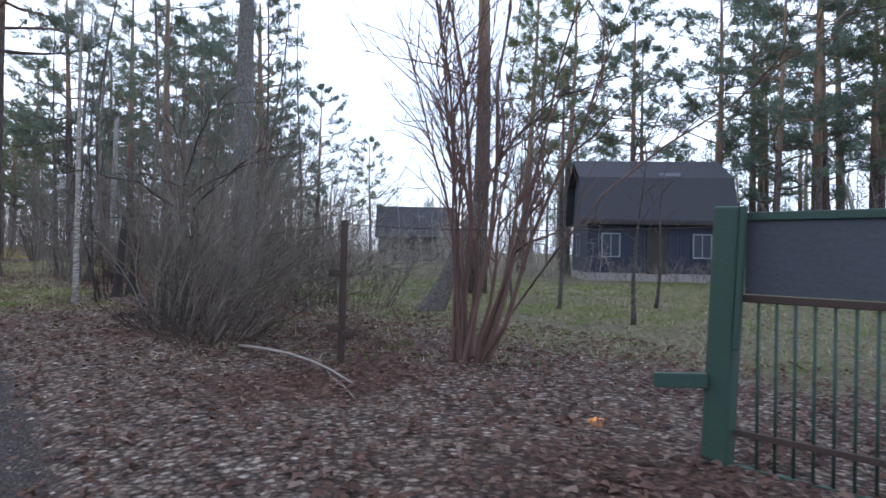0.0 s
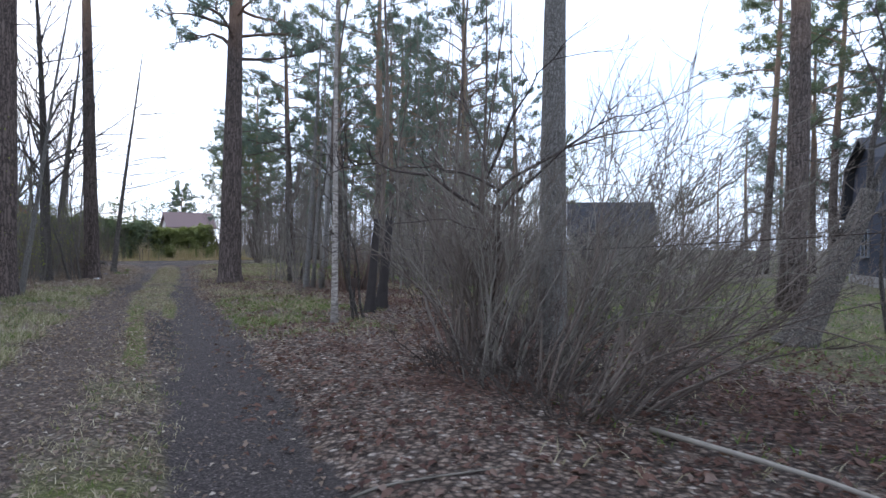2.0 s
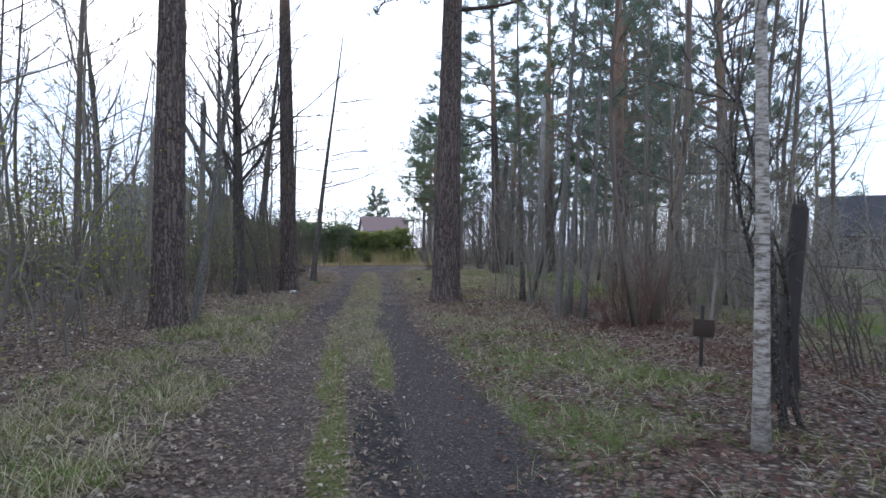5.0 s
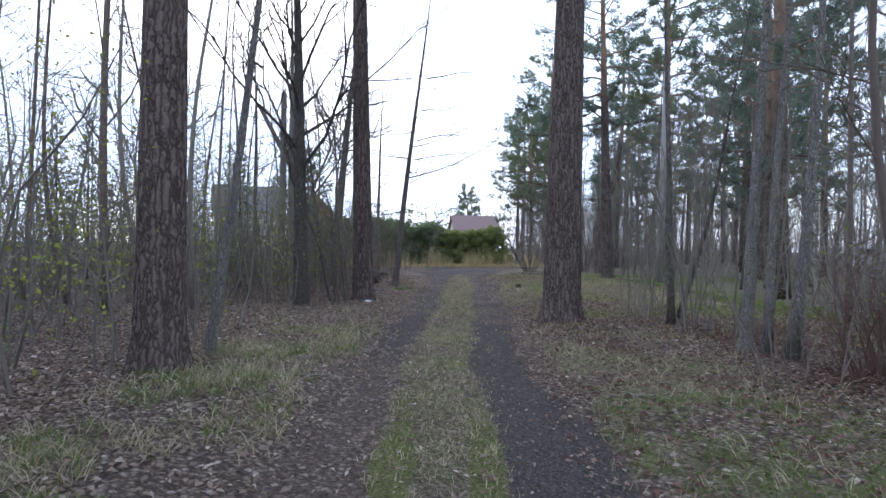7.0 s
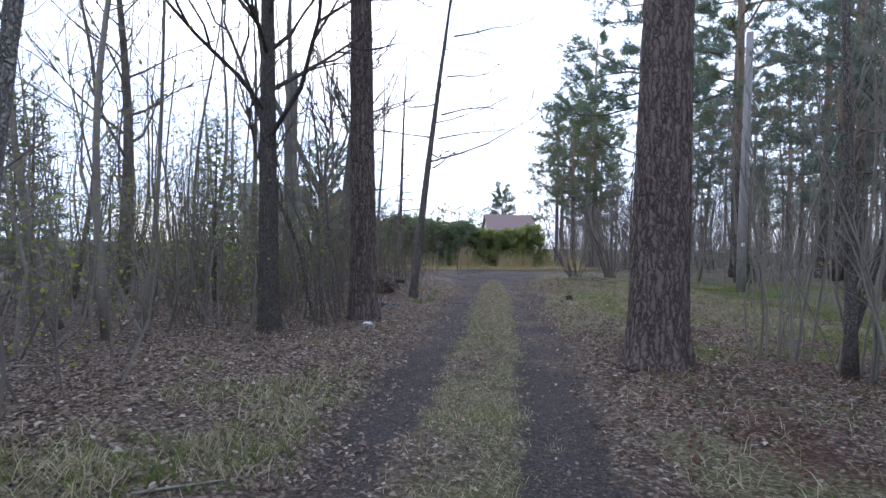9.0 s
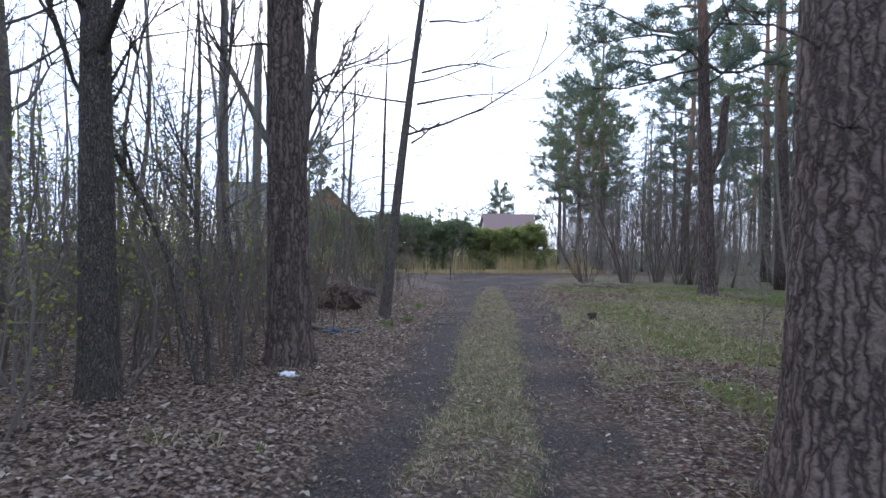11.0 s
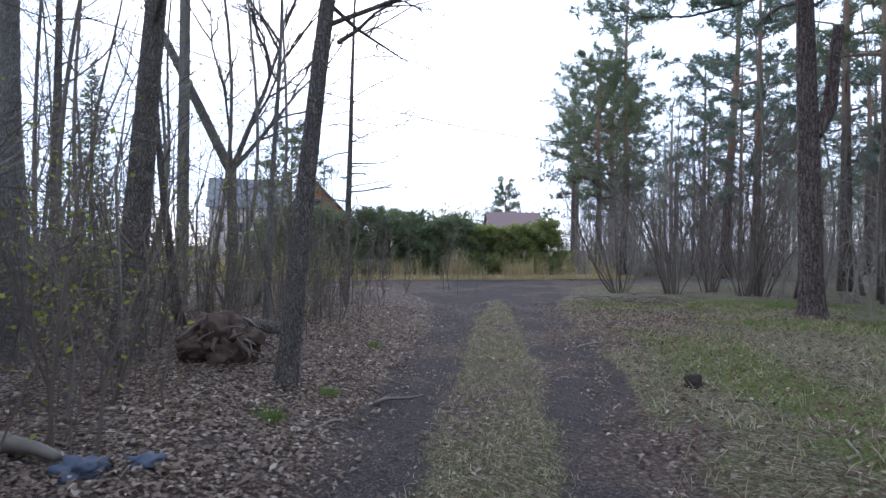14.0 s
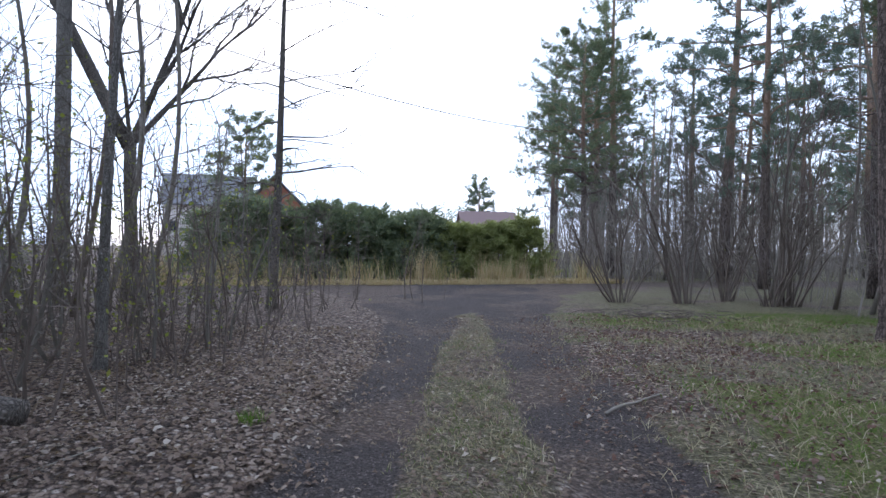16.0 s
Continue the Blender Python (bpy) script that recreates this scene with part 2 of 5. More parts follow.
    def edge(channel, spread=0.5):
        n = m.node("ShaderNodeMapRange", From_Min=0.38, From_Max=0.62)
        m.link(m.math("ADD", channel, m.math("MULTIPLY", m.math("SUBTRACT", m.math("MULTIPLY", m.math("ADD", fine, mid), 0.5), 0.5), spread * 2)), n.inputs["Value"])
        return n.outputs[0]

    c = m.mix(edge(sep.outputs["Blue"], 0.8), humus, leaves)
    c = m.mix(edge(tone.outputs["Blue"], 0.8), c, red)
    soil = m.mix(edge(tone.outputs["Green"], 0.9), soil, earth)
    soil = m.mix(edge(tone.outputs["Red"], 0.5), soil, black)
    c = m.mix(edge(sep.outputs["Green"], 0.8), c, grass)
    c = m.mix(edge(sep.outputs["Red"], 0.9), c, soil)
    c = m.mix(edge(zone.outputs["Alpha"], 0.5), c, moss)
    # fine specks multiplied into the colour, dark like the gaps between leaves
    speckle = m.ramp(m.noise(46.0, 7.0, 0.75), (0.36, (0.42, 0.41, 0.4)), (0.5, (1.1, 1.1, 1.1)), (0.66, (1.5, 1.5, 1.5)))
    c = m.mix(1.0, c, speckle, "MULTIPLY")
    return m.done(c, m.math("ADD", m.math("ADD", fine, m.math("MULTIPLY", mid, 2.0)), m.math("MULTIPLY", leaf_d, -0.9)), 1.0, 0.06)


ground_mat = ground_material()


def plain_material(name, color, rough=0.7, metal=0.0, wear=0.35, scale=8.0, stretch=None):
    m = Mat(name, rough)
    m.b.inputs["Metallic"].default_value = metal
    a, b = m.noise(scale, 6.0, 0.65, stretch), m.noise(scale * 7, 4.0, 0.6, stretch)
    c = m.mix(m.math("MULTIPLY", a, wear), color, tuple(0.35 * v for v in color))
    c = m.mix(m.math("MULTIPLY", b, wear * 0.7), c, tuple(min(1, 1.5 * v + 0.02) for v in color))
    return m.done(c, b, 0.35, 0.01)


green_paint = plain_material("green_paint", (0.028, 0.058, 0.042), 0.6, 0, 0.6)
dark_sheet = plain_material("dark_sheet", (0.05, 0.055, 0.065), 0.6, 0, 0.6, 5)
rusty_iron = plain_material("rusty_iron", (0.055, 0.038, 0.03), 0.8, 0.2, 0.6)
tar_wood = plain_material("weathered_dark_wood", (0.04, 0.033, 0.03), 0.9, 0, 0.6, 10, (1, 1, 0.15))
grey_wood = plain_material("grey_wood", (0.27, 0.255, 0.24), 0.85, 0, 0.5, 10, (1, 1, 0.1))
blue_boards = plain_material("blue_boards", (0.03, 0.034, 0.052), 0.8, 0, 0.5, 6, (3, 3, 0.3))
dark_boards = plain_material("weathered_boards", (0.1, 0.094, 0.088), 0.85, 0, 0.5, 6, (3, 3, 0.3))
slate_roof = plain_material("grey_roofing", (0.045, 0.045, 0.052), 0.85, 0, 0.5, 5)
worn_roof = plain_material("worn_grey_roofing", (0.17, 0.17, 0.18), 0.85, 0, 0.5, 5)
white_frame = plain_material("white_painted_wood", (0.17, 0.185, 0.21), 0.6, 0, 0.3)
brick_wall = plain_material("red_brick_wall", (0.3, 0.12, 0.08), 0.9, 0, 0.5, 6)
pink_roof = plain_material("faded_red_roof", (0.18, 0.125, 0.118), 0.8, 0, 0.3, 4)
pale_wall = plain_material("pale_plaster", (0.55, 0.5, 0.46), 0.9, 0, 0.3, 3)
soil_mat = plain_material("root_soil", (0.08, 0.052, 0.038), 0.95, 0, 0.9, 14)
dark_clod = plain_material("dark_clod", (0.035, 0.026, 0.02), 0.95, 0, 0.9, 30)
wet_rag = plain_material("blue_grey_cloth", (0.07, 0.085, 0.12), 0.8, 0, 0.5, 9)
white_plastic = plain_material("white_plastic", (0.75, 0.77, 0.8), 0.4, 0, 0.15)
orange_plastic = plain_material("orange_plastic", (0.75, 0.28, 0.06), 0.5, 0, 0.2)
car_paint = plain_material("white_car_paint", (0.6, 0.62, 0.65), 0.3, 0, 0.1)
dark_rubber = plain_material("dark_rubber", (0.02, 0.02, 0.02), 0.8, 0, 0.2)
window_glass = plain_material("window_glass", (0.03, 0.035, 0.045), 0.08, 0, 0.05)


# ---- mesh helpers ----
class Geo:
    def __init__(self):
        self.v, self.f = [], []

    def tube(self, pts, rads, sides=5, cap=True):
        pts = [Vector(p) for p in pts]
        start = len(self.v)
        up = Vector((0.31, 0.17, 0.93))
        for i, p in enumerate(pts):
            d = (pts[min(i + 1, len(pts) - 1)] - pts[max(i - 1, 0)]).normalized()
            a = d.cross(up if abs(d.dot(up)) < 0.9 else Vector((1, 0, 0))).normalized()
            b = d.cross(a)
            for k in range(sides):
                w = 2 * math.pi * k / sides
                self.v.append(p + (a * math.cos(w) + b * math.sin(w)) * rads[i])
        for i in range(len(pts) - 1):
            for k in range(sides):
                q = (k + 1) % sides
                o = start + i * sides
                self.f.append((o + k, o + q, o + sides + q, o + sides + k))
        if cap:
            self.f.append(tuple(start + k for k in range(sides))[::-1])
            self.f.append(tuple(start + (len(pts) - 1) * sides + k for k in range(sides)))

    def blade(self, p, d, side, length, width):
        s = len(self.v)
        self.v += [p - side * width * 0.5, p + side * width * 0.5, p + d * length]
        self.f.append((s, s + 1, s + 2))

    def leaf(self, p, d, side, length, width):
        s = len(self.v)
        self.v += [p, p + d * length * 0.5 + side * width * 0.5, p + d * length, p + d * length * 0.5 - side * width * 0.5]
        self.f.append((s, s + 1, s + 2, s + 3))

    def box(self, lo, hi, m=None, bevel=0.0):
        bm = bmesh.new()
        bmesh.ops.create_cube(bm, size=1)
        c, s = (Vector(lo) + Vector(hi)) / 2, Vector(hi) - Vector(lo)
        for v in bm.verts:
            v.co = Vector((v.co.x * s.x, v.co.y * s.y, v.co.z * s.z)) + c
        if bevel:
            bmesh.ops.bevel(bm, geom=bm.edges[:], offset=bevel, segments=2, affect="EDGES", profile=0.5)
        start = len(self.v)
        bm.verts.index_update()
        self.v += [(m @ v.co) if m else v.co.copy() for v in bm.verts]
        self.f += [tuple(start + v.index for v in f.verts) for f in bm.faces]
        bm.free()
        return self

    def mesh(self, name, mat, smooth=True):
        me = bpy.data.meshes.new(name)
        me.from_pydata(self.v, [], self.f)
        me.materials.append(mat)
        if smooth:
            me.polygons.foreach_set("use_smooth", [True] * len(me.polygons))
        me.update()
        return me


def part(name, geo, mat, parent=None, label="", smooth=True):
    ob = new(name, geo.mesh(name, mat, smooth))
    if parent:
        ob.parent = parent
    return tagged(ob, label)


def thing(name, at, label, category, group="", kind=""):
    ob = new(name)
    ob.empty_display_size = 0.2
    ob.matrix_basis = at if isinstance(at, Matrix) else Matrix.Translation(at)
    return tagged(ob, label, category, group, kind)


def rnd(a, b):
    return random.uniform(a, b)


def rvec(s=1.0):
    return Vector((rnd(-s, s), rnd(-s, s), rnd(-s, s)))


# ---- ground ----
P0, ALONG, ACROSS = Vector((-8.53, 8.86)), Vector((-0.640, 0.768)), Vector((0.768, 0.640))
X0, XALONG, XOUT = Vector((-36.2, 38.8)), Vector((0.476, 0.88)), Vector((-0.88, 0.476))


def uv(x, y):
    q = Vector((x, y)) - P0
    return q.dot(ALONG), q.dot(ACROSS)


def xy(u, v):
    q = P0 + ALONG * u + ACROSS * v
    return q.x, q.y


def smooth(a, b, x):
    k = min(1.0, max(0.0, (x - a) / (b - a)))
    return k * k * (3 - 2 * k)


def cross_road(x, y):
    """How far a place lies from the crossing road's middle line."""
    return (Vector((x, y)) - X0).dot(XOUT)


def n2(x, y, s, z=0.0):
    return noise.noise((x * s, y * s, z))


def course(u, *stops):
    """A value that runs through the stops (u, value)."""
    for (a, p), (b, q) in zip(stops, stops[1:]):
        if u < b:
            return lerp(p, q, smooth(a, b, u))
    return stops[-1][1]


def band(v, middle, half, soft=0.2):
    return 1 - smooth(half - soft, half + soft, abs(v - middle))


def left_rut(u):
    return course(u, (-20, -0.72), (5, -0.7), (8, -0.92), (16, -0.8), (21, -0.87), (26, -0.83), (31, -0.95)), course(u, (-20, 0.42), (5, 0.42), (9, 0.3), (16, 0.37), (26, 0.41), (31, 0.55))


def right_rut(u):
    return course(u, (-20, 0.85), (2, 0.9), (5, 0.85), (9, 0.6), (16, 0.83), (21, 0.95), (23, 1.1), (26, 1.0), (31, 0.95)), course(u, (-20, 0.5), (4, 0.5), (9, 0.36), (16, 0.42), (23, 0.48), (26, 0.6), (31, 0.62))


def track(u, v, x, y):
    """1 in a wheel rut, 0 off it."""
    v += 0.13 * n2(x, y, 0.9, 31) + 0.11 * n2(x, y, 2.9, 33)
    return max(band(v, *left_rut(u)), band(v, *right_rut(u))) * (1 - smooth(34, 38, u))


def road(x, y):
    """Distance from the middle of the crossing road."""
    return cross_road(x, y) - 1.9


def mouth(u, v):
    """1 where the track widens into the crossing road."""
    lo = course(u, (28, -1.3), (31, -1.55), (35, -2.8), (38.5, -4.6), (42, -8))
    hi = course(u, (28, 1.5), (31, 1.6), (38, 2.6), (44, 6))
    k = smooth(lo - 0.15, lo + 0.15, v) * (1 - smooth(hi - 0.2, hi + 0.2, v)) * smooth(28, 29, u)
    return k * (1 - band(v, 0.0, 0.38 * (1 - smooth(31, 36, u))) * (1 - smooth(32, 36, u)))


def ground_z(x, y):
    u, v = uv(x, y)
    far = smooth(30, 90, abs(u) + abs(v))
    z = 0.05 * n2(x, y, 0.45) + 0.02 * n2(x, y, 2.1, 3) + 0.008 * n2(x, y, 7.0, 8)
    z += 0.07 * smooth(1.2, 2.4, abs(v)) - 0.035
    z -= 0.06 * track(u, v, x, y)
    z = lerp(z, -0.02 + 0.01 * n2(x, y, 3), 1 - smooth(1.6, 2.8, abs(road(x, y))))
    return lerp(z, 0.0, far)


def zones(x, y):
    """How much soil, grass, leaves and moss lies at a place."""
    u, v = uv(x, y)
    w = road(x, y)
    big, mid = n2(x, y, 0.22, 11), n2(x, y, 0.9, 21)
    rut = track(u, v, x, y)
    soil = rut * (0.9 + 0.25 * mid)
    soil = max(soil, (0.55 + 0.3 * mid) * (1 - smooth(1.2, 1.9, abs(v))) * (1 - smooth(-9, -4, u)))
    soil = max(soil, 1 - smooth(1.6, 2.3, abs(w) + 0.4 * mid))
    soil = max(soil, mouth(u, v + 0.3 * mid) * (1 - smooth(1.5, 2.5, w)))
    grass = (0.62 + 0.3 * big + 0.3 * mid) * (1 - smooth(0.5, 0.75, abs(v)))
    verge = smooth(1.05, 1.5, abs(v))
    if v > 0:
        lawn = smooth(11, 17, u) * (0.5 + 0.5 * big + 0.4 * mid + 0.25 * smooth(2.5, 5, v)) + (1 - smooth(9, 14, u)) * smooth(-1, 3, u) * (1 - smooth(3.0, 4.5, v)) * (0.5 + 0.5 * mid)
        garden = smooth(5.5, 7.5, v) * (1 - smooth(9, 14, u)) * 0.8
        grass = max(grass, verge * max(lawn, garden))
        leaf = verge * (0.75 - 0.5 * lawn)
    else:
        near = (1 - smooth(2.4, 3.8, -v)) * (1 - smooth(8, 15, u))
        grass = max(grass, verge * near * (0.6 + 0.5 * big + 0.35 * mid - 0.25 * smooth(0, 8, u)))
        leaf = verge * (0.85 - 0.45 * near)
    early = (1 - smooth(3.0, 7.0, u)) * smooth(-6, 0.5, u)
    soil = max(soil, early * (0.6 + 0.2 * mid) * (1 - smooth(0.95, 1.5, abs(v))))
    grass *= 1 - 0.6 * early * (1 - smooth(0.5, 0.9, abs(v)))
    moss = band(v + 0.06 * mid, -0.055 * u, 0.13 + 0.04 * mid, 0.1) * (1 - smooth(5.5, 8.5, u)) * smooth(-3, -0.5, u) * (0.9 + 0.4 * mid)
    moss = max(moss, band(v, 0.33, 0.12, 0.08) * smooth(3.4, 4.0, u) * (1 - smooth(6.0, 7.0, u)) * (0.85 + 0.4 * mid))
    moss = max(moss, band(v, 0.02, 0.3, 0.2) * smooth(5, 8, u) * (1 - smooth(10, 15, u)) * (0.42 + 0.5 * mid))
    moss = max(moss, band(v, 0.05, 0.45, 0.2) * (1 - smooth(-4, -1.5, u)) * smooth(-9, -6, u) * (0.4 + 0.5 * mid))
    if v > 1.4:
        moss = max(moss, smooth(-0.1, 0.25, n2(x, y, 0.33, 41) + 0.35 * mid + 0.25 * smooth(26, 29, u) * smooth(4, 6, v)) * 0.8 * smooth(10, 15, u) * (1 - smooth(33, 36, u)) * smooth(1.6, 2.8, v))
    if v > 5:
        moss = max(moss, smooth(5.5, 7.5, v) * (1 - smooth(10, 14, u)) * smooth(-0.3, 0.2, n2(x, y, 0.3, 47) + 0.3 * mid) * (0.75 if u > 0 else 0.55))
    soil *= 1 - 0.9 * min(1.0, moss) * (1 if u < 8 else 0)
    return soil, max(0.0, min(1.0, grass + 0.2 * mid)), max(0.0, min(1.0, leaf + 0.2 * mid)), max(0.0, moss)


def tints(x, y):
    """How black or how brown the soil is, and how red the litter is."""
    u, v = uv(x, y)
    mid = n2(x, y, 0.9, 21)
    black = band(v, 0.24 - 0.02 * u, 0.24, 0.1) * smooth(-2.5, -0.5, u) * (1 - smooth(3.6, 5.0, u)) * (0.85 + 0.3 * mid)
    brown = band(v, -0.8, 0.75, 0.25) * (1 - smooth(8, 12, u)) * (0.75 + 0.5 * mid)
    edge = max(0.0, abs(v) - 1.0) + 0.8 * n2(x, y, 0.6, 81)
    brown = max(brown, smooth(26, 32, u) * smooth(0.3, 1.8, edge) * (0.8 + 0.4 * mid), smooth(10, 14, u) * (0.35 + 0.9 * n2(x, y, 0.7, 85)))
    red = smooth(1.4, 2.6, v) * (1 - smooth(12, 15, u)) * (1 - band(u, 4.2, 2.4, 1.0) * (1 - smooth(3.5, 5, v))) * (1 - smooth(5, 8, v)) * (0.38 + 0.9 * n2(x, y, 0.55, 91) + 0.3 * mid)
    return max(0.0, black), max(0.0, brown), max(0.0, red), 1.0


def steps(*pieces):
    out = []
    for a, b, n in pieces:
        out += [a + (b - a) * i / n for i in range(n)]
    return out + [pieces[-1][1]]


def build_ground():
    us = steps((-1500, -100, 6), (-100, -16, 20), (-16, 40, 240), (40, 100, 30), (100, 1500, 6))
    vs = steps((-1500, -60, 6), (-60, -14, 24), (-14, -2.6, 38), (-2.6, 2.6, 60), (2.6, 14, 38), (14, 60, 24), (60, 1500, 6))
    geo, cols, hues = Geo(), [], []
    for u in us:
        for v in vs:
            x, y = xy(u, v)
            geo.v.append((x, y, ground_z(x, y)))
            cols += zones(x, y)
            hues += tints(x, y)
    n = len(vs)
    geo.f = [(i * n + j, i * n + j + 1, (i + 1) * n + j + 1, (i + 1) * n + j) for i in range(len(us) - 1) for j in range(n - 1)]
    geo.f = [f[::-1] for f in geo.f]
    ob = part("ground", geo, ground_mat)
    layer = ob.data.color_attributes.new("zone", "FLOAT_COLOR", "POINT")
    layer.data.foreach_set("color", cols)
    layer = ob.data.color_attributes.new("tint", "FLOAT_COLOR", "POINT")
    layer.data.foreach_set("color", hues)
    return tagged(ob, "leaf-strewn forest ground with a rutted dirt track", "ground", "", "structure")


build_ground()


def seat(x, y, sink=0.03):
    return Vector((x, y, ground_z(x, y) - sink))


# ---- trees ----
def bark_trunk(pts, rads, sides, rings, rough, flare=0.35):
    """A tapered trunk with a flared foot and rugged plates cut into its surface."""
    geo = Geo()
    n = len(pts) - 1
    pts = [Vector(p) for p in pts]
    dense, rad = [], []
    for i in range(rings + 1):
        k = (i / rings) ** 1.5 * n
        a = min(int(k), n - 1)
        dense.append(pts[a].lerp(pts[a + 1], k - a))
        rad.append(lerp(rads[a], rads[a + 1], k - a))
    geo.tube(dense, rad, sides)
    seed = rnd(0, 50)
    for i in range(rings + 1):
        c, r = dense[i], rad[i]
        foot = math.exp(-(c.z - dense[0].z) / 0.28)
        for k in range(sides):
            q = geo.v[i * sides + k]
            d = (q - c) / r
            w = math.atan2(d.y, d.x)
            p = Vector((math.cos(w) * r * 15 + seed, math.sin(w) * r * 15, q.z * 2.6))
            ridge = abs(noise.noise(p)) + 0.5 * abs(noise.noise(p * 2.3))
            lobe = 0.5 + 0.5 * math.cos(w * 5 + seed + 1.5 * noise.noise((w, seed, 1)))
            geo.v[i * sides + k] = c + d * (r * (1 + flare * foot * (0.35 + lobe)) + rough * (min(ridge, 0.3) * 2.2 - 0.4))
    return geo


def curve_points(base, top, n, bend):
    """n + 1 points from base to top along a gently bent line."""
    a, b = Vector(base), Vector(top)
    off1, off2 = rvec(bend), rvec(bend)
    out = []
    for i in range(n + 1):
        k = i / n
        out.append(a.lerp(b, k) + off1 * math.sin(k * math.pi) + off2 * math.sin(2 * k * math.pi) * 0.6)
    return out


def along(pts, k):
    k = min(0.9999, max(0, k)) * (len(pts) - 1)
    i = int(k)
    return pts[i].lerp(pts[i + 1], k - i)


def needle_tuft(geo, p, d, n, length, width):
    for _ in range(n):
        q = (d * 0.45 + rvec(0.9)).normalized()
        s = q.cross(rvec()).normalized()
        geo.blade(p + rvec(0.09), q, s, length * rnd(0.7, 1.25), width)


def pine_limb(limbs, leaves, p, d, span, lr, droop, subs, tufts, size, sides=4):
    """One limb with side shoots, each set with puffs of needles."""
    tip = p + d * span + Vector((0, 0, -droop * span))
    lp = curve_points(p, tip, 5, 0.1 * span)
    limbs.tube(lp, [lr * (1 - 0.16 * j) for j in range(6)], sides, False)
    for j in range(subs):
        q = along(lp, rnd(0.3, 1.0))
        e = (d.normalized() + rvec(0.85) + Vector((0, 0, 0.2))).normalized()
        end = q + e * rnd(0.3, 0.75) * (0.35 + 0.27 * span)
        if size > 0.25:
            limbs.blade(q, (end - q).normalized(), rvec().normalized(), (end - q).length, lr * 0.7)
        else:
            limbs.tube([q, q.lerp(end, 0.5) + rvec(0.04), end], [lr * 0.4, lr * 0.3, 0.004], 3, False)
        for s in range(tufts):
            c = q.lerp(end, 0.35 + 0.75 * s / max(1, tufts - 1)) + rvec(0.12)
            needle_tuft(leaves, c, e + Vector((0, 0, 0.4)), 10 if size > 0.25 else 13, size, size * 0.17)


def pine_crown(tree, bark, leaves, pts, rads, start, reach, count, split, subs=8, tufts=4, size=0.22, droop=0.1):
    """Limbs and needle sprays of a Scots pine on the upper part of a trunk."""
    rest = Geo()
    for i in range(count):
        k = start + (0.99 - start) * (i + rnd(0, 0.7)) / count
        p = along(pts, k)
        r = lerp(rads[0], rads[-1], k)
        age = (k - start) / (1 - start)
        span = reach * (0.4 + 0.7 * math.sin(min(1, age * 0.8 + 0.2) * math.pi)) * rnd(0.6, 1.15)
        w = i * 2.4 + rnd(-0.5, 0.5)
        d = Vector((math.cos(w), math.sin(w), rnd(-0.1, 0.35) + 0.5 * age))
        geo = Geo() if split else rest
        pine_limb(geo, leaves, p, d, span * (1.0 if split else 1.1), max(0.012, min(r * 0.45, 0.02 * span + 0.008)), droop, subs, tufts, size)
        if split:
            part("limb", geo, bark, tree)
    return rest


def dead_stubs(limbs, pts, lo, hi, count, size):
    for i in range(count):
        k = rnd(lo, hi)
        p = along(pts, k)
        w = rnd(0, 6.28)
        d = Vector((math.cos(w), math.sin(w), rnd(-0.25, 0.3)))
        span = size * rnd(0.4, 1.2)
        lp = curve_points(p, p + d * span, 4, 0.1 * span)
        limbs.tube(lp, [0.022, 0.017, 0.012, 0.008, 0.004], 3, False)
        for j in range(3):
            q = along(lp, rnd(0.4, 0.95))
            limbs.tube([q, q + (d + rvec(0.7)) * span * 0.35], [0.007, 0.003], 3, False)


def pine(base, top, height, r, label, bark=pine_bark, start=0.5, reach=2.8, count=26, needle=needles, near=False, stubs=8, bend=0.12, group="", split=True, extra=(), wide=False):
    """A pine that leans so that its trunk passes through the point top."""
    base, top = Vector(base), Vector(top)
    tree = thing("pine_tree", base, label, "tree", group)
    d = top - base
    tip = d / d.z * height
    tip.x, tip.y = d.x / d.z * min(height, 9) , d.y / d.z * min(height, 9)
    pts = curve_points((0, 0, 0), tip, 12, bend)
    if near:
        pts = [Vector((tip.x * k / 12, tip.y * k / 12, tip.z * k / 12)) for k in range(13)]
    rads = [r * (1 - 0.82 * (i / 12) ** 1.1) for i in range(13)]
    if near:
        part("trunk", bark_trunk(pts, rads, 72, 150, 0.042 * min(1.0, r / 0.25)), bark, tree)
    else:
        g = Geo()
        g.tube(pts, [x * (1.25 if i == 0 else 1) for i, x in enumerate(rads)], 10)
        part("trunk", g, bark, tree)
    leaves = Geo()
    limbs = pine_crown(tree, bark, leaves, pts, rads, start, reach, count, split, (9 if wide else 8) if split else 8, 5, 0.2 if wide else 0.255)
    for x, y, z, dx, dy, dz, span in extra:
        g = Geo()
        pine_limb(g, leaves, Vector((x, y, z)), Vector((dx, dy, dz)), span, 0.05, 0.12, 16, 5, 0.22)
        part("limb", g, bark, tree)
    dead_stubs(limbs, pts, 0.12, start + 0.1, stubs, 1.0)
    tagged(part("dead_twigs" if split else "limbs", limbs, bark, tree), kind="stuff")
    tagged(part("crown", leaves, needle, tree, "tufts of dark green needles", False), kind="stuff")
    return tree


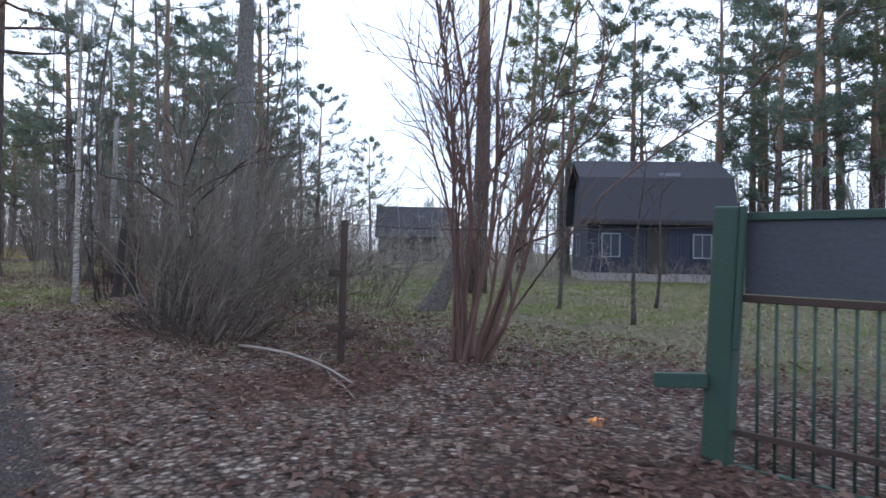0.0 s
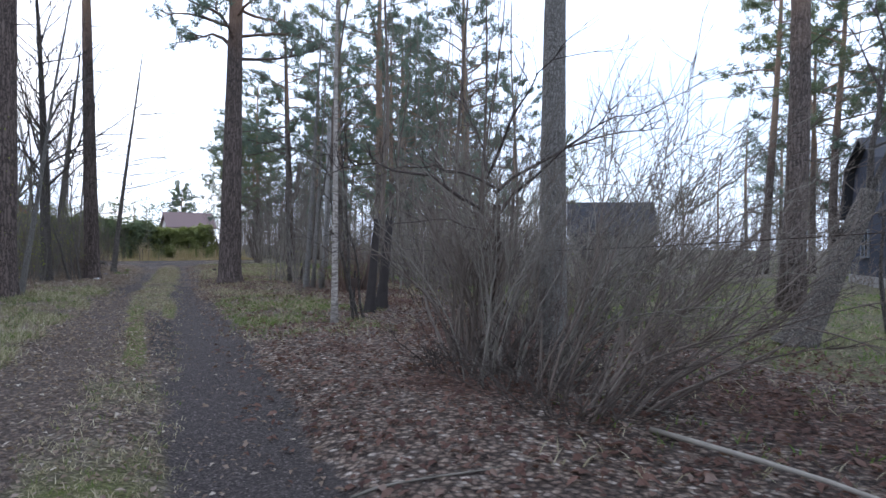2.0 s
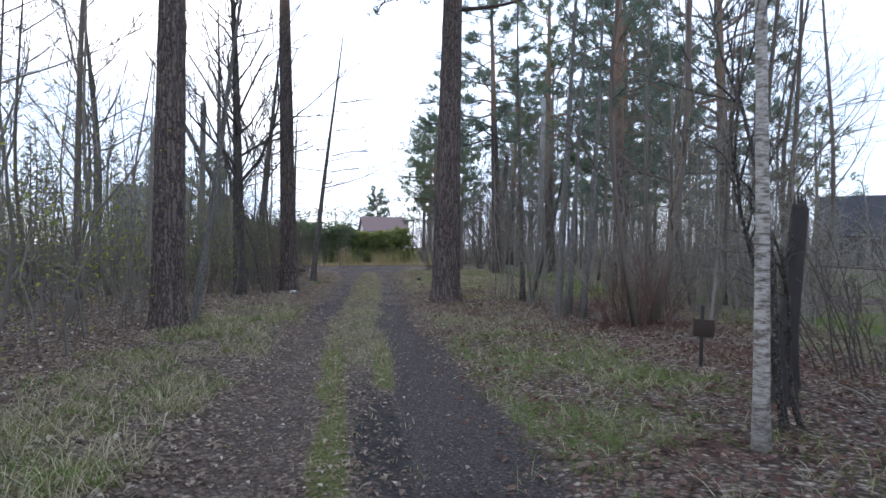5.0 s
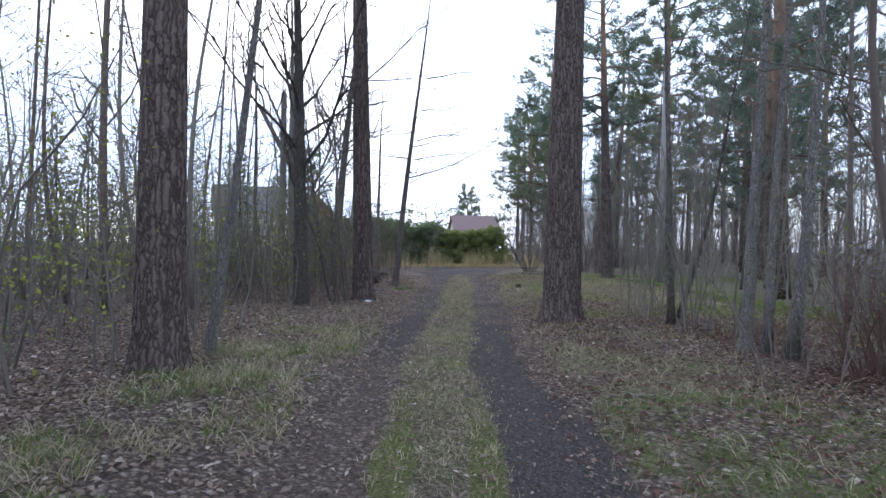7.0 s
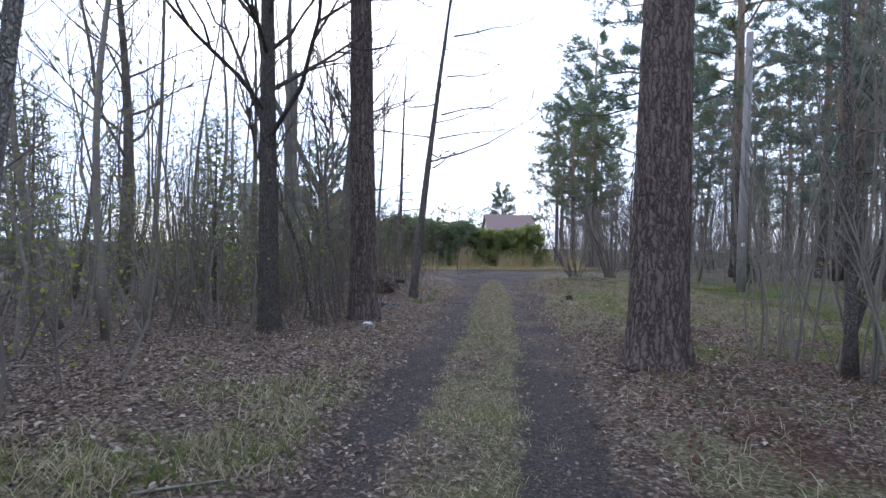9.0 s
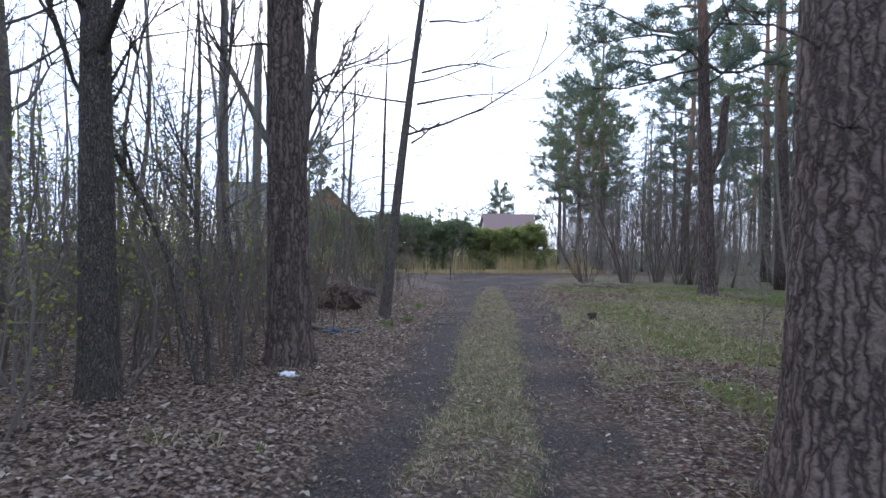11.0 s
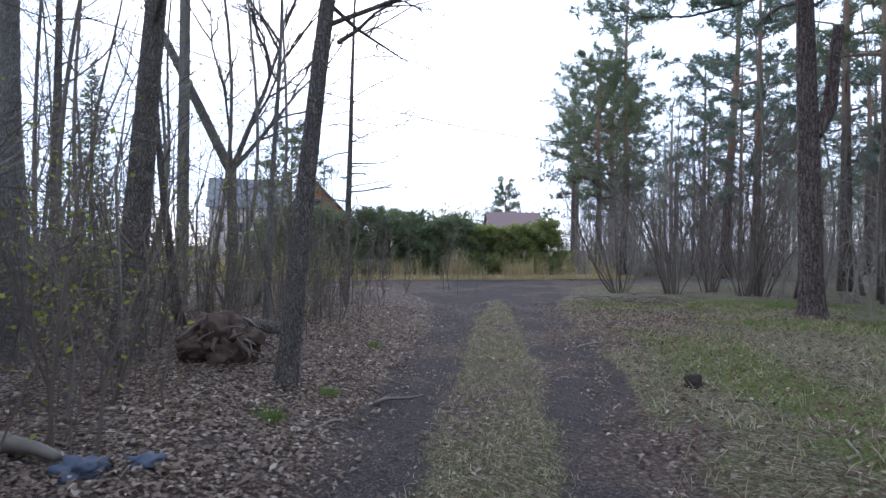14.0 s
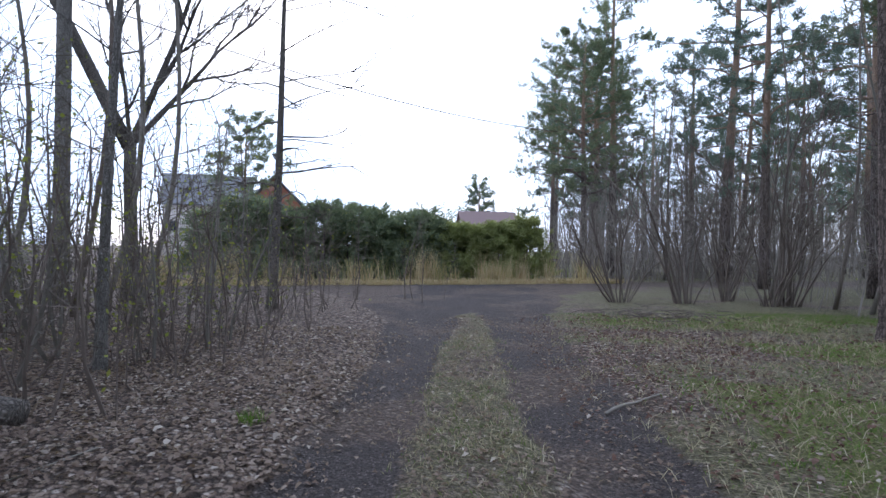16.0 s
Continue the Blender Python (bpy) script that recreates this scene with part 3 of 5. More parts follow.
def twigs(geo, p, d, length, r, depth, spread=0.55, up=0.15, kids=4, cheap=False):
    """A bare branch that forks into finer ones."""
    n = (2 if depth == 0 else 3) if cheap else (2 if depth == 0 and r < 0.006 else 4)
    pts, q, e = [p.copy()], p.copy(), d.normalized()
    for i in range(n):
        e = (e + rvec(0.26) + Vector((0, 0, up * 0.4))).normalized()
        q = q + e * length / n
        pts.append(q.copy())
    if cheap and depth == 0:
        side = e.cross(rvec()).normalized()
        geo.blade(pts[0], (pts[2] - pts[0]).normalized(), side, length, max(0.011, r * 1.8))
    else:
        geo.tube(pts, [max(0.0024, r * (1 - 0.75 * i / n)) for i in range(n + 1)], 6 if r > 0.02 else 3, False)
    if depth:
        for i in range(kids):
            k = rnd(0.25, 0.98)
            s = (e + rvec(spread * 1.5)).normalized()
            twigs(geo, along(pts, k), s, length * rnd(0.35, 0.6), max(0.003, r * 0.5), depth - 1, spread, up, max(2, kids - 1), cheap)
    return pts


def bare_tree(base, top, height, r, label, bark=twig_grey, branches=14, start=0.35, reach=1.6, near=False, leaves=0, bend=0.2, depth=2, category="tree", name="bare_tree", group="", up=0.25, flat=False, split=True):
    base, top = Vector(base), Vector(top)
    tree = thing(name, base, label, category, group)
    d = top - base
    tip = Vector((d.x / d.z * min(height, 8), d.y / d.z * min(height, 8), height))
    pts = curve_points((0, 0, 0), tip, 12, bend)
    rads = [max(0.006, r * (1 - 0.88 * i / 12)) for i in range(13)]
    if near:
        part("trunk", bark_trunk(pts, rads, 28, 90, 0.012, 0.25), bark, tree)
    else:
        g = Geo()
        g.tube(pts, [x * (1.3 if i == 0 else 1) for i, x in enumerate(rads)], 8)
        part("trunk", g, bark, tree)
    g = Geo()
    tips = []
    for i in range(branches):
        if split:
            g = Geo()
        k = start + (0.97 - start) * (i + rnd(0, 0.8)) / branches
        w = i * 2.4 + rnd(-0.6, 0.6)
        e = Vector((math.cos(w), math.sin(w), rnd(-0.1, 0.15) if flat else rnd(0.35, 1.1)))
        span = reach * rnd(0.5, 1.1) * (1.15 - 0.7 * k)
        tips += twigs(g, along(pts, k), e, span, max(0.006, r * 0.32 * (1.1 - k)), depth, 0.5, up, 4 if split else 5, not split)
        if split:
            part("branch", g, bark, tree)
    if not split:
        tagged(part("branches", g, bark, tree), kind="stuff")
    if leaves:
        g = Geo()
        for i in range(leaves):
            p = random.choice(tips) + rvec(0.25)
            e = rvec().normalized()
            g.leaf(p, e, e.cross(rvec()).normalized(), rnd(0.025, 0.05), rnd(0.02, 0.035))
        tagged(part("leaves", g, spring_leaf, tree, "small yellow-green spring leaves", False), kind="stuff")
    return tree


def shrub(base, label, stems, height, foot, spread, lean=(0, 0), bark=twig_brown, r=0.016, kids=5, leaves=0, arch=0.3, name="bare_shrub", group="", category="shrub", split=True):
    """Many stems from one foot, that fan out and arch over."""
    bush = thing(name, base, label, category, group)
    g, tips = Geo(), []
    for i in range(stems):
        if split:
            g = Geo()
        w, q = rnd(0, 6.283), math.sqrt(rnd(0, 1))
        p = Vector((math.cos(w) * foot * q, math.sin(w) * foot * q, rnd(-0.04, 0)))
        e = Vector((math.cos(w) * spread * q + lean[0] + rnd(-0.12, 0.12), math.sin(w) * spread * q + lean[1] + rnd(-0.12, 0.12), 1)).normalized()
        span, n, pts = height * rnd(0.45, 1.1), 7, [p]
        for j in range(n):
            flat = Vector((e.x, e.y, 0))
            e = (e + rvec(0.2) + flat * arch * 0.16 - Vector((0, 0, arch * 0.05 * j / n))).normalized()
            pts.append(pts[-1] + e * span / n)
        rr = r * rnd(0.5, 1.3)
        g.tube(pts, [max(0.0025, rr * (1 - 0.125 * j)) for j in range(n + 1)], 4 if split else 3, False)
        for j in range(kids):
            k = rnd(0.3, 0.97)
            s = (e + rvec(0.7) + Vector((0, 0, 0.2))).normalized()
            tips += twigs(g, along(pts, k), s, span * rnd(0.15, 0.34), max(0.003, rr * 0.4), 1, 0.5, 0.1, 3, not split)
        if split:
            part("stem", g, bark, bush)
    if not split:
        tagged(part("stems", g, bark, bush), kind="stuff")
    if leaves and tips:
        g = Geo()
        for i in range(leaves):
            e = rvec().normalized()
            g.leaf(random.choice(tips) + rvec(0.12), e, e.cross(rvec()).normalized(), rnd(0.02, 0.045), rnd(0.015, 0.03))
        tagged(part("leaves", g, spring_leaf, bush, "sparse yellow-green spring leaves", False), kind="stuff")
    return bush


# pines along the track
pine(seat(-15.83, 12.75), (-15.8, 12.78, 4), 17, 0.255, "old pine with broken reddish-grey plated bark beside the track", old_bark, 0.6, 2.8, 24, needles, True, 5)
pine(seat(-15.39, 20.39), (-15.30, 20.50, 4.6), 18, 0.36, "thick old pine with deeply furrowed bark at the track", old_bark, 0.42, 3.6, 34, needles_blue, True, 6, wide=True)
pine(seat(-21.15, 20.25), (-21.30, 20.10, 4.1), 18, 0.25, "tall pine with furrowed grey-brown bark beside the track", old_bark, 0.62, 2.6, 22, needles, True, 14)
LAWN_PINE = pine(seat(-22.3, 36.3), (-22.6, 36.0, 7), 16, 0.25, "pine with a broken side stem over a green lawn", old_bark, 0.42, 3.4, 32, needles_blue, True, 10,
     extra=((-0.2, -0.2, 7.4, -0.8, -0.6, 0.05, 4.2), (-0.2, -0.2, 8.2, -0.75, -0.2, 0.0, 3.6), (-0.2, -0.2, 8.0, -0.5, -0.9, 0.05, 4.0)), wide=True)
part("broken_stem", bark_trunk([(0.02, -0.02, 4.1), (0.25, 0.2, 4.7), (0.3, 0.24, 5.6), (0.38, 0.32, 6.5)], [0.17, 0.14, 0.12, 0.1], 22, 50, 0.03, 0.0), old_bark, LAWN_PINE, "snapped side stem")
pine(seat(0.94, 16.6), (0.9, 16.6, 6), 19, 0.24, "tall straight pine behind the bare garden shrub", pine_bark, 0.6, 2.4, 22)
pine(seat(-11.1, 36.6), (-11.3, 36.5, 8), 16, 0.34, "broad pine with long level limbs", pine_bark, 0.3, 3.6, 40, needles_blue, False, 12)
pine(seat(-21.6, 42.0), (-21.8, 41.9, 8), 19, 0.3, "tall pine with orange upper trunk", pine_bark, 0.34, 3.2, 34)
pine(seat(-40, 59), (-40, 59, 8), 14.5, 0.24, "dense bushy pine beyond the crossing road", pine_bark, 0.22, 3.3, 62, needles_blue, wide=True)
pine(seat(-37, 67), (-37, 67, 8), 16, 0.22, "bushy pine beyond the crossing road", pine_bark, 0.3, 2.8, 50, needles_blue, wide=True)
pine(seat(-79, 95), (-79, 95, 8), 12.5, 0.22, "lone pine far behind the hedge", pine_bark, 0.4, 2.4, 26)

pine(seat(-63, 47.5), (-63, 47.5, 8), 11, 0.18, "young pine behind the hedge", pine_bark, 0.22, 3.0, 56)

# tall bare trees along the track
bare_tree(seat(-20.75, 18.04), (-20.91, 17.9, 3.8), 11, 0.17, "dark bare tree with a forked crooked trunk", dark_bark, 30, 0.26, 4.4, True, 60, 0.12, 3)
LEVEL_TREE = bare_tree(seat(-24.2, 24.29), (-23.72, 24.78, 5), 10, 0.115, "slender leaning bare tree with level branches", grey_bark, 16, 0.36, 3.6, True, 0, 0.06, 2, flat=True, up=0.12)
bare_tree(seat(-7.14, 11.76), (-7.12, 11.8, 3.5), 8, 0.055, "young birch with white peeling bark", birch_bark, 14, 0.4, 1.8, True, 0, 0.1, 2, name="birch_tree")
bare_tree(seat(-16.3, 13.55), (-15.92, 13.94, 4.0), 8, 0.065, "pale leaning young birch beside the old pine", pale_bark, 12, 0.4, 1.6, True, 60, 0.08, 2, name="birch_tree")
bare_tree(seat(-3.3, 9.95), (-3.35, 9.9, 5), 13, 0.18, "pale grey aspen trunk behind the thicket", pale_bark, 14, 0.6, 2.2, True, 0, 0.05, 2)
bare_tree(seat(-11.60, 18.86), (-11.42, 19.06, 4.4), 9, 0.085, "pale young aspen in a clump", pale_bark, 10, 0.45, 1.5, True, 0, 0.08, 2, group="aspen clump")
bare_tree(seat(-11.30, 18.74), (-11.17, 18.89, 4.3), 8.5, 0.065, "pale young aspen in a clump", pale_bark, 10, 0.45, 1.5, False, 0, 0.08, 2, group="aspen clump")
bare_tree(seat(-10.99, 18.66), (-10.80, 18.86, 4.3), 8.5, 0.075, "pale young aspen in a clump", pale_bark, 10, 0.45, 1.5, False, 0, 0.08, 2, group="aspen clump")
bare_tree(seat(-13.81, 22.32), (-13.08, 23.04, 4.5), 7, 0.055, "dark leaning bare tree", dark_bark, 12, 0.4, 1.8, False, 0, 0.12, 2)
bare_tree(seat(-13.47, 21.09), (-13.56, 21.03, 4.3), 9, 0.07, "straight thin grey tree", grey_bark, 10, 0.45, 1.3, False, 20, 0.05, 2)
bare_tree(seat(-26.55, 23.44), (-26.2, 23.8, 4.5), 10, 0.185, "leaning bare tree with rough grey bark", grey_bark, 18, 0.4, 3.0, True, 60, 0.08, 2)
DEAD_TREE = bare_tree(seat(-33.04, 31.33), (-32.85, 31.5, 7), 10, 0.11, "dead straight tree with level bare twigs", grey_bark, 28, 0.22, 3.0, True, 0, 0.05, 1, flat=True, up=0.05)
bare_tree(seat(-32.7, 24.07), (-32.87, 23.93, 6.4), 11, 0.125, "tall bare tree in the thicket", grey_bark, 14, 0.4, 2.0, False, 40, 0.15, 2)
bare_tree(seat(-27.6, 22.53), (-27.69, 22.45, 4.5), 11, 0.16, "stout pale bare tree in the thicket", pale_bark, 12, 0.5, 2.0, True, 0, 0.06, 2)
bare_tree(seat(-29.8, 18.62), (-30.4, 18.23, 10), 11, 0.2, "crooked bare tree in dense young woodland", grey_bark, 20, 0.3, 3.0, False, 40, 0.4, 2)

bare_tree(seat(-28.4, 26.35), (-28.37, 26.4, 2.4), 7.5, 0.065, "thin pale tree with a peeling lower stem", pale_bark, 12, 0.35, 1.8, True, 0, 0.08, 2)
bare_tree(seat(-29.3, 25.2), (-29.8, 24.9, 4.0), 8, 0.08, "crooked dark bare tree", dark_bark, 12, 0.3, 1.8, False, 0, 0.3, 2)

# thickets
THICKET = shrub(seat(-4.05, 9.15), "dense dark upright stems at the end of the bare thicket", 34, 2.5, 0.34, 0.14, (0.02, 0.0), twig_brown, 0.02, 8, 0, 0.25)
shrub(seat(-3.45, 8.3), "dense bare thicket of thin grey-brown stems", 38, 2.9, 0.6, 0.28, (0.3, -0.02), twig_grey, 0.014, 8, 0, 0.6)
shrub(seat(-2.75, 7.45), "bare thicket of slanting grey-brown stems", 40, 2.7, 0.5, 0.35, (0.5, 0.0), twig_brown, 0.012, 8, 0, 0.4)
for x, y in ((-4.0, 8.8), (-3.4, 8.1), (-2.8, 7.3)):
    shrub(seat(x, y), "low dark brushwood at the thicket's foot", 44, 0.8, 0.5, 0.9, (0.1, -0.1), twig_shaded, 0.008, 5, 0, 0.5, split=False)


def bough(parent, p, d, span, droop, r):
    """A long bough that rises, levels out and hangs at its tip, with upright side twigs."""
    g = Geo()
    p, d = Vector(p), Vector(d).normalized()
    pts = [p + d * span * k / 9 + Vector((0, 0, -droop * span * (k / 9) ** 2)) + rvec(0.035) for k in range(10)]
    g.tube(pts, [max(0.003, r * (1 - 0.095 * k)) for k in range(10)], 6, False)
    for i in range(11):
        k = rnd(0.15, 0.97)
        twigs(g, along(pts, k), d * 0.6 + rvec(0.6) + Vector((0, 0, 0.25)), span * rnd(0.12, 0.32), r * 0.35, 1, 0.5, 0.15, 4)
    part("bough", g, twig_shaded, parent)


for p, d, span, droop, r in (((0.0, 0.05, 1.75), (-0.8, -0.1, 0.62), 2.3, 0.42, 0.024), ((0.1, 0.1, 2.0), (-0.85, 0.25, 0.5), 2.0, 0.4, 0.018),
                             ((0.05, -0.05, 1.5), (-0.7, -0.35, 0.3), 1.9, 0.55, 0.012), ((0.15, 0.0, 1.9), (0.9, 0.1, 0.75), 2.4, 0.35, 0.022),
                             ((0.2, 0.1, 1.7), (0.8, -0.3, 0.9), 2.6, 0.35, 0.02), ((0.1, 0.1, 2.1), (-0.3, 0.4, 0.9), 1.9, 0.3, 0.016),
                             ((0.1, 0.0, 2.1), (0.5, -0.5, 1.0), 2.4, 0.35, 0.018)):
    bough(THICKET, p, d, span, droop, r)
shrub(seat(0.28, 6.31), "tall bare shrub of reddish-brown stems", 22, 5.2, 0.17, 0.2, (0.08, 0), twig_red, 0.032, 11, 0, 0.12)
for x, y, h in ((-28.8, 39.6, 4.2), (-27.4, 40.6, 5.5), (-27.0, 42.6, 5), (-25.5, 41.6, 6.5), (-25.2, 42.1, 6)):
    shrub(seat(x, y), "bare multi-stemmed bush by the crossing road", 16, h, 0.25, 0.4, (0, 0), twig_brown, 0.03, 7, 0, 0.25, group="roadside bushes")

shrub(seat(-9.8, 18.3), "dense red-brown dead brush", 80, 1.3, 0.6, 0.2, (0, 0), twig_red, 0.012, 4, 0, 0.1)
shrub(seat(-6.95, 12.45), "dark crooked shrub behind the young birch", 3, 4.4, 0.2, 0.14, (-0.05, -0.03), dark_bark, 0.03, 8, 0, 0.1)
shrub(seat(-5.2, 13.2), "low tangled bare brush at the garden fence", 40, 1.9, 0.9, 0.35, (0, 0), twig_brown, 0.01, 5, 25, 0.4)
shrub(seat(-3.6, 11.6), "low tangled bare brush at the garden fence", 36, 2.2, 0.9, 0.35, (0, 0), twig_brown, 0.01, 5, 0, 0.4)


# forked tree with a fallen trunk lodged in it
def forked_tree():
    base = seat(-36.6, 29.6)
    tree = thing("forked_tree", base, "old bare tree that forks into crooked stems", "tree")
    g = Geo()
    fork = Vector((0.0, 0.0, 3.9))
    g.tube(curve_points((0, 0, 0), fork, 5, 0.05), [0.2, 0.17, 0.16, 0.15, 0.15, 0.14], 10)
    part("trunk", g, grey_bark, tree)
    random.seed(31)
    g = Geo()
    g.tube([fork + Vector((-0.5, -0.47, 1.3)) * k + rvec(0.03) - Vector((0, 0, 0.1)) for k in (0, 0.8, 1.6, 2.4, 3.2, 4.0)], [0.16, 0.15, 0.145, 0.135, 0.125, 0.11], 9)
    part("stem", g, grey_bark, tree, "thick slanting stem")
    for d, n, r in (((-0.1, -0.15, 1.5), 5, 0.06), ((0.25, 0.35, 1.5), 5.5, 0.1), ((0.45, 0.5, 0.9), 4.5, 0.08), ((0.05, 0.1, 1.5), 5, 0.07)):
        g = Geo()
        twigs(g, fork - Vector((0, 0, 0.1)), Vector(d), n, r, 3, 0.45, 0.05 if d[0] < -0.4 else 0.2, 6)
        part("stem", g, grey_bark, tree)


forked_tree()


def broken_pole():
    base = seat(-37.1, 28.3)
    tree = thing("dead_trunk", base, "bare dead trunk with a snapped top", "dead tree")
    g = bark_trunk([(0, 0, z) for z in (0, 3, 6, 8, 9.5)], [0.2, 0.17, 0.16, 0.15, 0.145], 24, 70, 0.012, 0.2)
    part("trunk", g, pale_bark, tree)
    g = Geo()
    g.tube([(0, 0, 9.45), (0.03, 0.02, 9.6), (0.07, 0.0, 9.72)], [0.12, 0.06, 0.01], 6)
    part("splinter", g, grey_wood, tree)


broken_pole()


def charred_stump(x, y, k):
    tree = thing("tall_stump", pose(x, y, ground_z(x, y) - 0.03) @ Matrix.Diagonal((k, k, 1, 1)), "tall charred black stump with a ragged top", "stump")
    g = bark_trunk([(0, 0, 0), (0.04, 0.02, 0.6), (0.1, 0.05, 1.3), (0.15, 0.08, 1.82)], [0.12, 0.095, 0.085, 0.075], 26, 80, 0.05, 0.4)
    part("trunk", g, tar_wood, tree)
    for i in range(5):
        g = Geo()
        p = Vector((0.15 + rnd(-0.05, 0.05), 0.08 + rnd(-0.05, 0.05), 1.75))
        g.tube([p, p + Vector((rnd(-0.02, 0.02), rnd(-0.02, 0.02), rnd(0.1, 0.25)))], [0.025, 0.004], 5)
        part("splinter", g, tar_wood, tree)


charred_stump(-7.15, 13.9, 0.9)
charred_stump(-7.1, 13.2, 0.75)


def leaning_trunk():
    base = seat(-0.22, 11.63)
    tree = thing("leaning_trunk", base, "leaning broken trunk with a mossy foot", "dead tree")
    g = bark_trunk([(0, 0, -0.05), (0.3, 0.04, 0.6), (0.62, 0.08, 1.4), (0.9, 0.1, 2.1)], [0.2, 0.16, 0.14, 0.12], 24, 60, 0.02, 0.5)
    part("trunk", g, grey_bark, tree)
    for d, n in (((-0.5, 0.1, 0.9), 0.35), ((0.5, 0.1, 1.2), 3.0), ((-0.1, -0.2, 1.3), 2.4)):
        g = Geo()
        twigs(g, Vector((0.55, 0.07, 1.25)) if n < 1 else Vector((0.88, 0.1, 2.05)), Vector(d), n, 0.045, 2, 0.5, 0.1, 5)
        part("branch", g, dark_bark, tree)


leaning_trunk()


def root_plate():
    """The root plate of an upturned tree: a clod of earth with roots and its fallen stem."""
    base = seat(-25.75, 24.3, 0.05)
    ob = thing("uprooted_stump", base, "uprooted stump with dark earth and torn roots", "stump")
    bm = bmesh.new()
    bmesh.ops.create_icosphere(bm, subdivisions=5, radius=1)
    for v in bm.verts:
        n = v.co.normalized()
        k = 1 + 0.5 * noise.noise(n * 1.6 + Vector((3, 1, 7))) + 0.2 * noise.noise(n * 4.3) + 0.1 * noise.noise(n * 10) + 0.05 * noise.noise(n * 24)
        v.co = Vector((n.x * 0.5 * k, n.y * 0.42 * k, max(-0.05, 0.24 + n.z * 0.36 * k + 0.05 * noise.noise(n * 7))))
    g = Geo()
    bm.verts.index_update()
    g.v, g.f = [v.co.copy() for v in bm.verts], [tuple(v.index for v in f.verts) for f in bm.faces]
    bm.free()
    part("earth_clod", g, soil_mat, ob)
    for i in range(20):
        g = Geo()
        w = rnd(0, 6.28)
        p = Vector((math.cos(w) * 0.3, math.sin(w) * 0.25, rnd(0.1, 0.6)))
        d = Vector((math.cos(w), math.sin(w), rnd(-0.5, 0.4)))
        twigs(g, p, d, rnd(0.25, 0.5), rnd(0.012, 0.04), 1, 0.6, -0.1, 2)
        part("root", g, twig_brown, ob)
    g = Geo()
    g = bark_trunk([(0.1, 0.15, 0.45), (0.3, 0.4, 0.46), (0.5, 0.62, 0.42)], [0.11, 0.08, 0.07], 18, 30, 0.02, 0.0)
    part("stem", g, grey_bark, ob, "snapped pale stem")


root_plate()


# fence post, sign, gate, pole
def fence_post(x, y, h, r, plates, label):
    ob = thing("fence_post", seat(x, y, 0.1), label, "fence post", "garden fence posts")
    part("post", Geo().box((-r, -r * 0.85, 0), (r, r * 0.85, h), pose(0, 0, 0, 0, 0.6, 10), 0.006), rusty_iron, ob)
    for z, side in plates:
        g = Geo().box((min(0, side * 0.13), -0.012, z), (max(0, side * 0.13), 0.012, z + 0.07), pose(0, -r, 0, 0, 0, 10), 0.004)
        part("cross_plate", g, rusty_iron, ob)


fence_post(-1.02, 6.14, 1.55, 0.035, ((0.42, -1), (0.98, -1), (0.36, 1)), "dark rusty iron fence post with short cross plates")
fence_post(-3.95, 9.55, 1.9, 0.045, ((1.35, -1), (1.38, 1), (0.7, -1)), "thick blackened fence post among bare stems")
g = Geo()
for end, sag, n in ((Vector((2.4, 4.7, 1.42)), 0.05, 12), (Vector((-6.9, 13.1, 1.3)), 0.1, 16)):
    g.tube([Vector((-1.02, 6.14, 1.43)).lerp(end, k / n) - Vector((0, 0, sag * math.sin(k / n * math.pi))) for k in range(n + 1)], [0.0035] * (n + 1), 4)
tagged(part("fence_wire", g, rusty_iron), "thin rusty wire strung from the fence post", "wire")


def small_sign():
    ob = thing("small_sign", seat(-8.02, 14.47, 0.08), "small dark board on a short stake", "sign")
    g = Geo().box((-0.018, -0.014, 0), (0.018, 0.014, 0.78), None, 0.004)
    part("stake", g, tar_wood, ob)
    g = Geo().box((-0.12, -0.024, 0.42), (0.12, -0.016, 0.62), pose(0, 0, 0, 0, 1.5, 0), 0.003)
    part("board", g, rusty_iron, ob, "blank dark rusty board")
    ob.rotation_euler = (0, radians(1.5), radians(30))


small_sign()


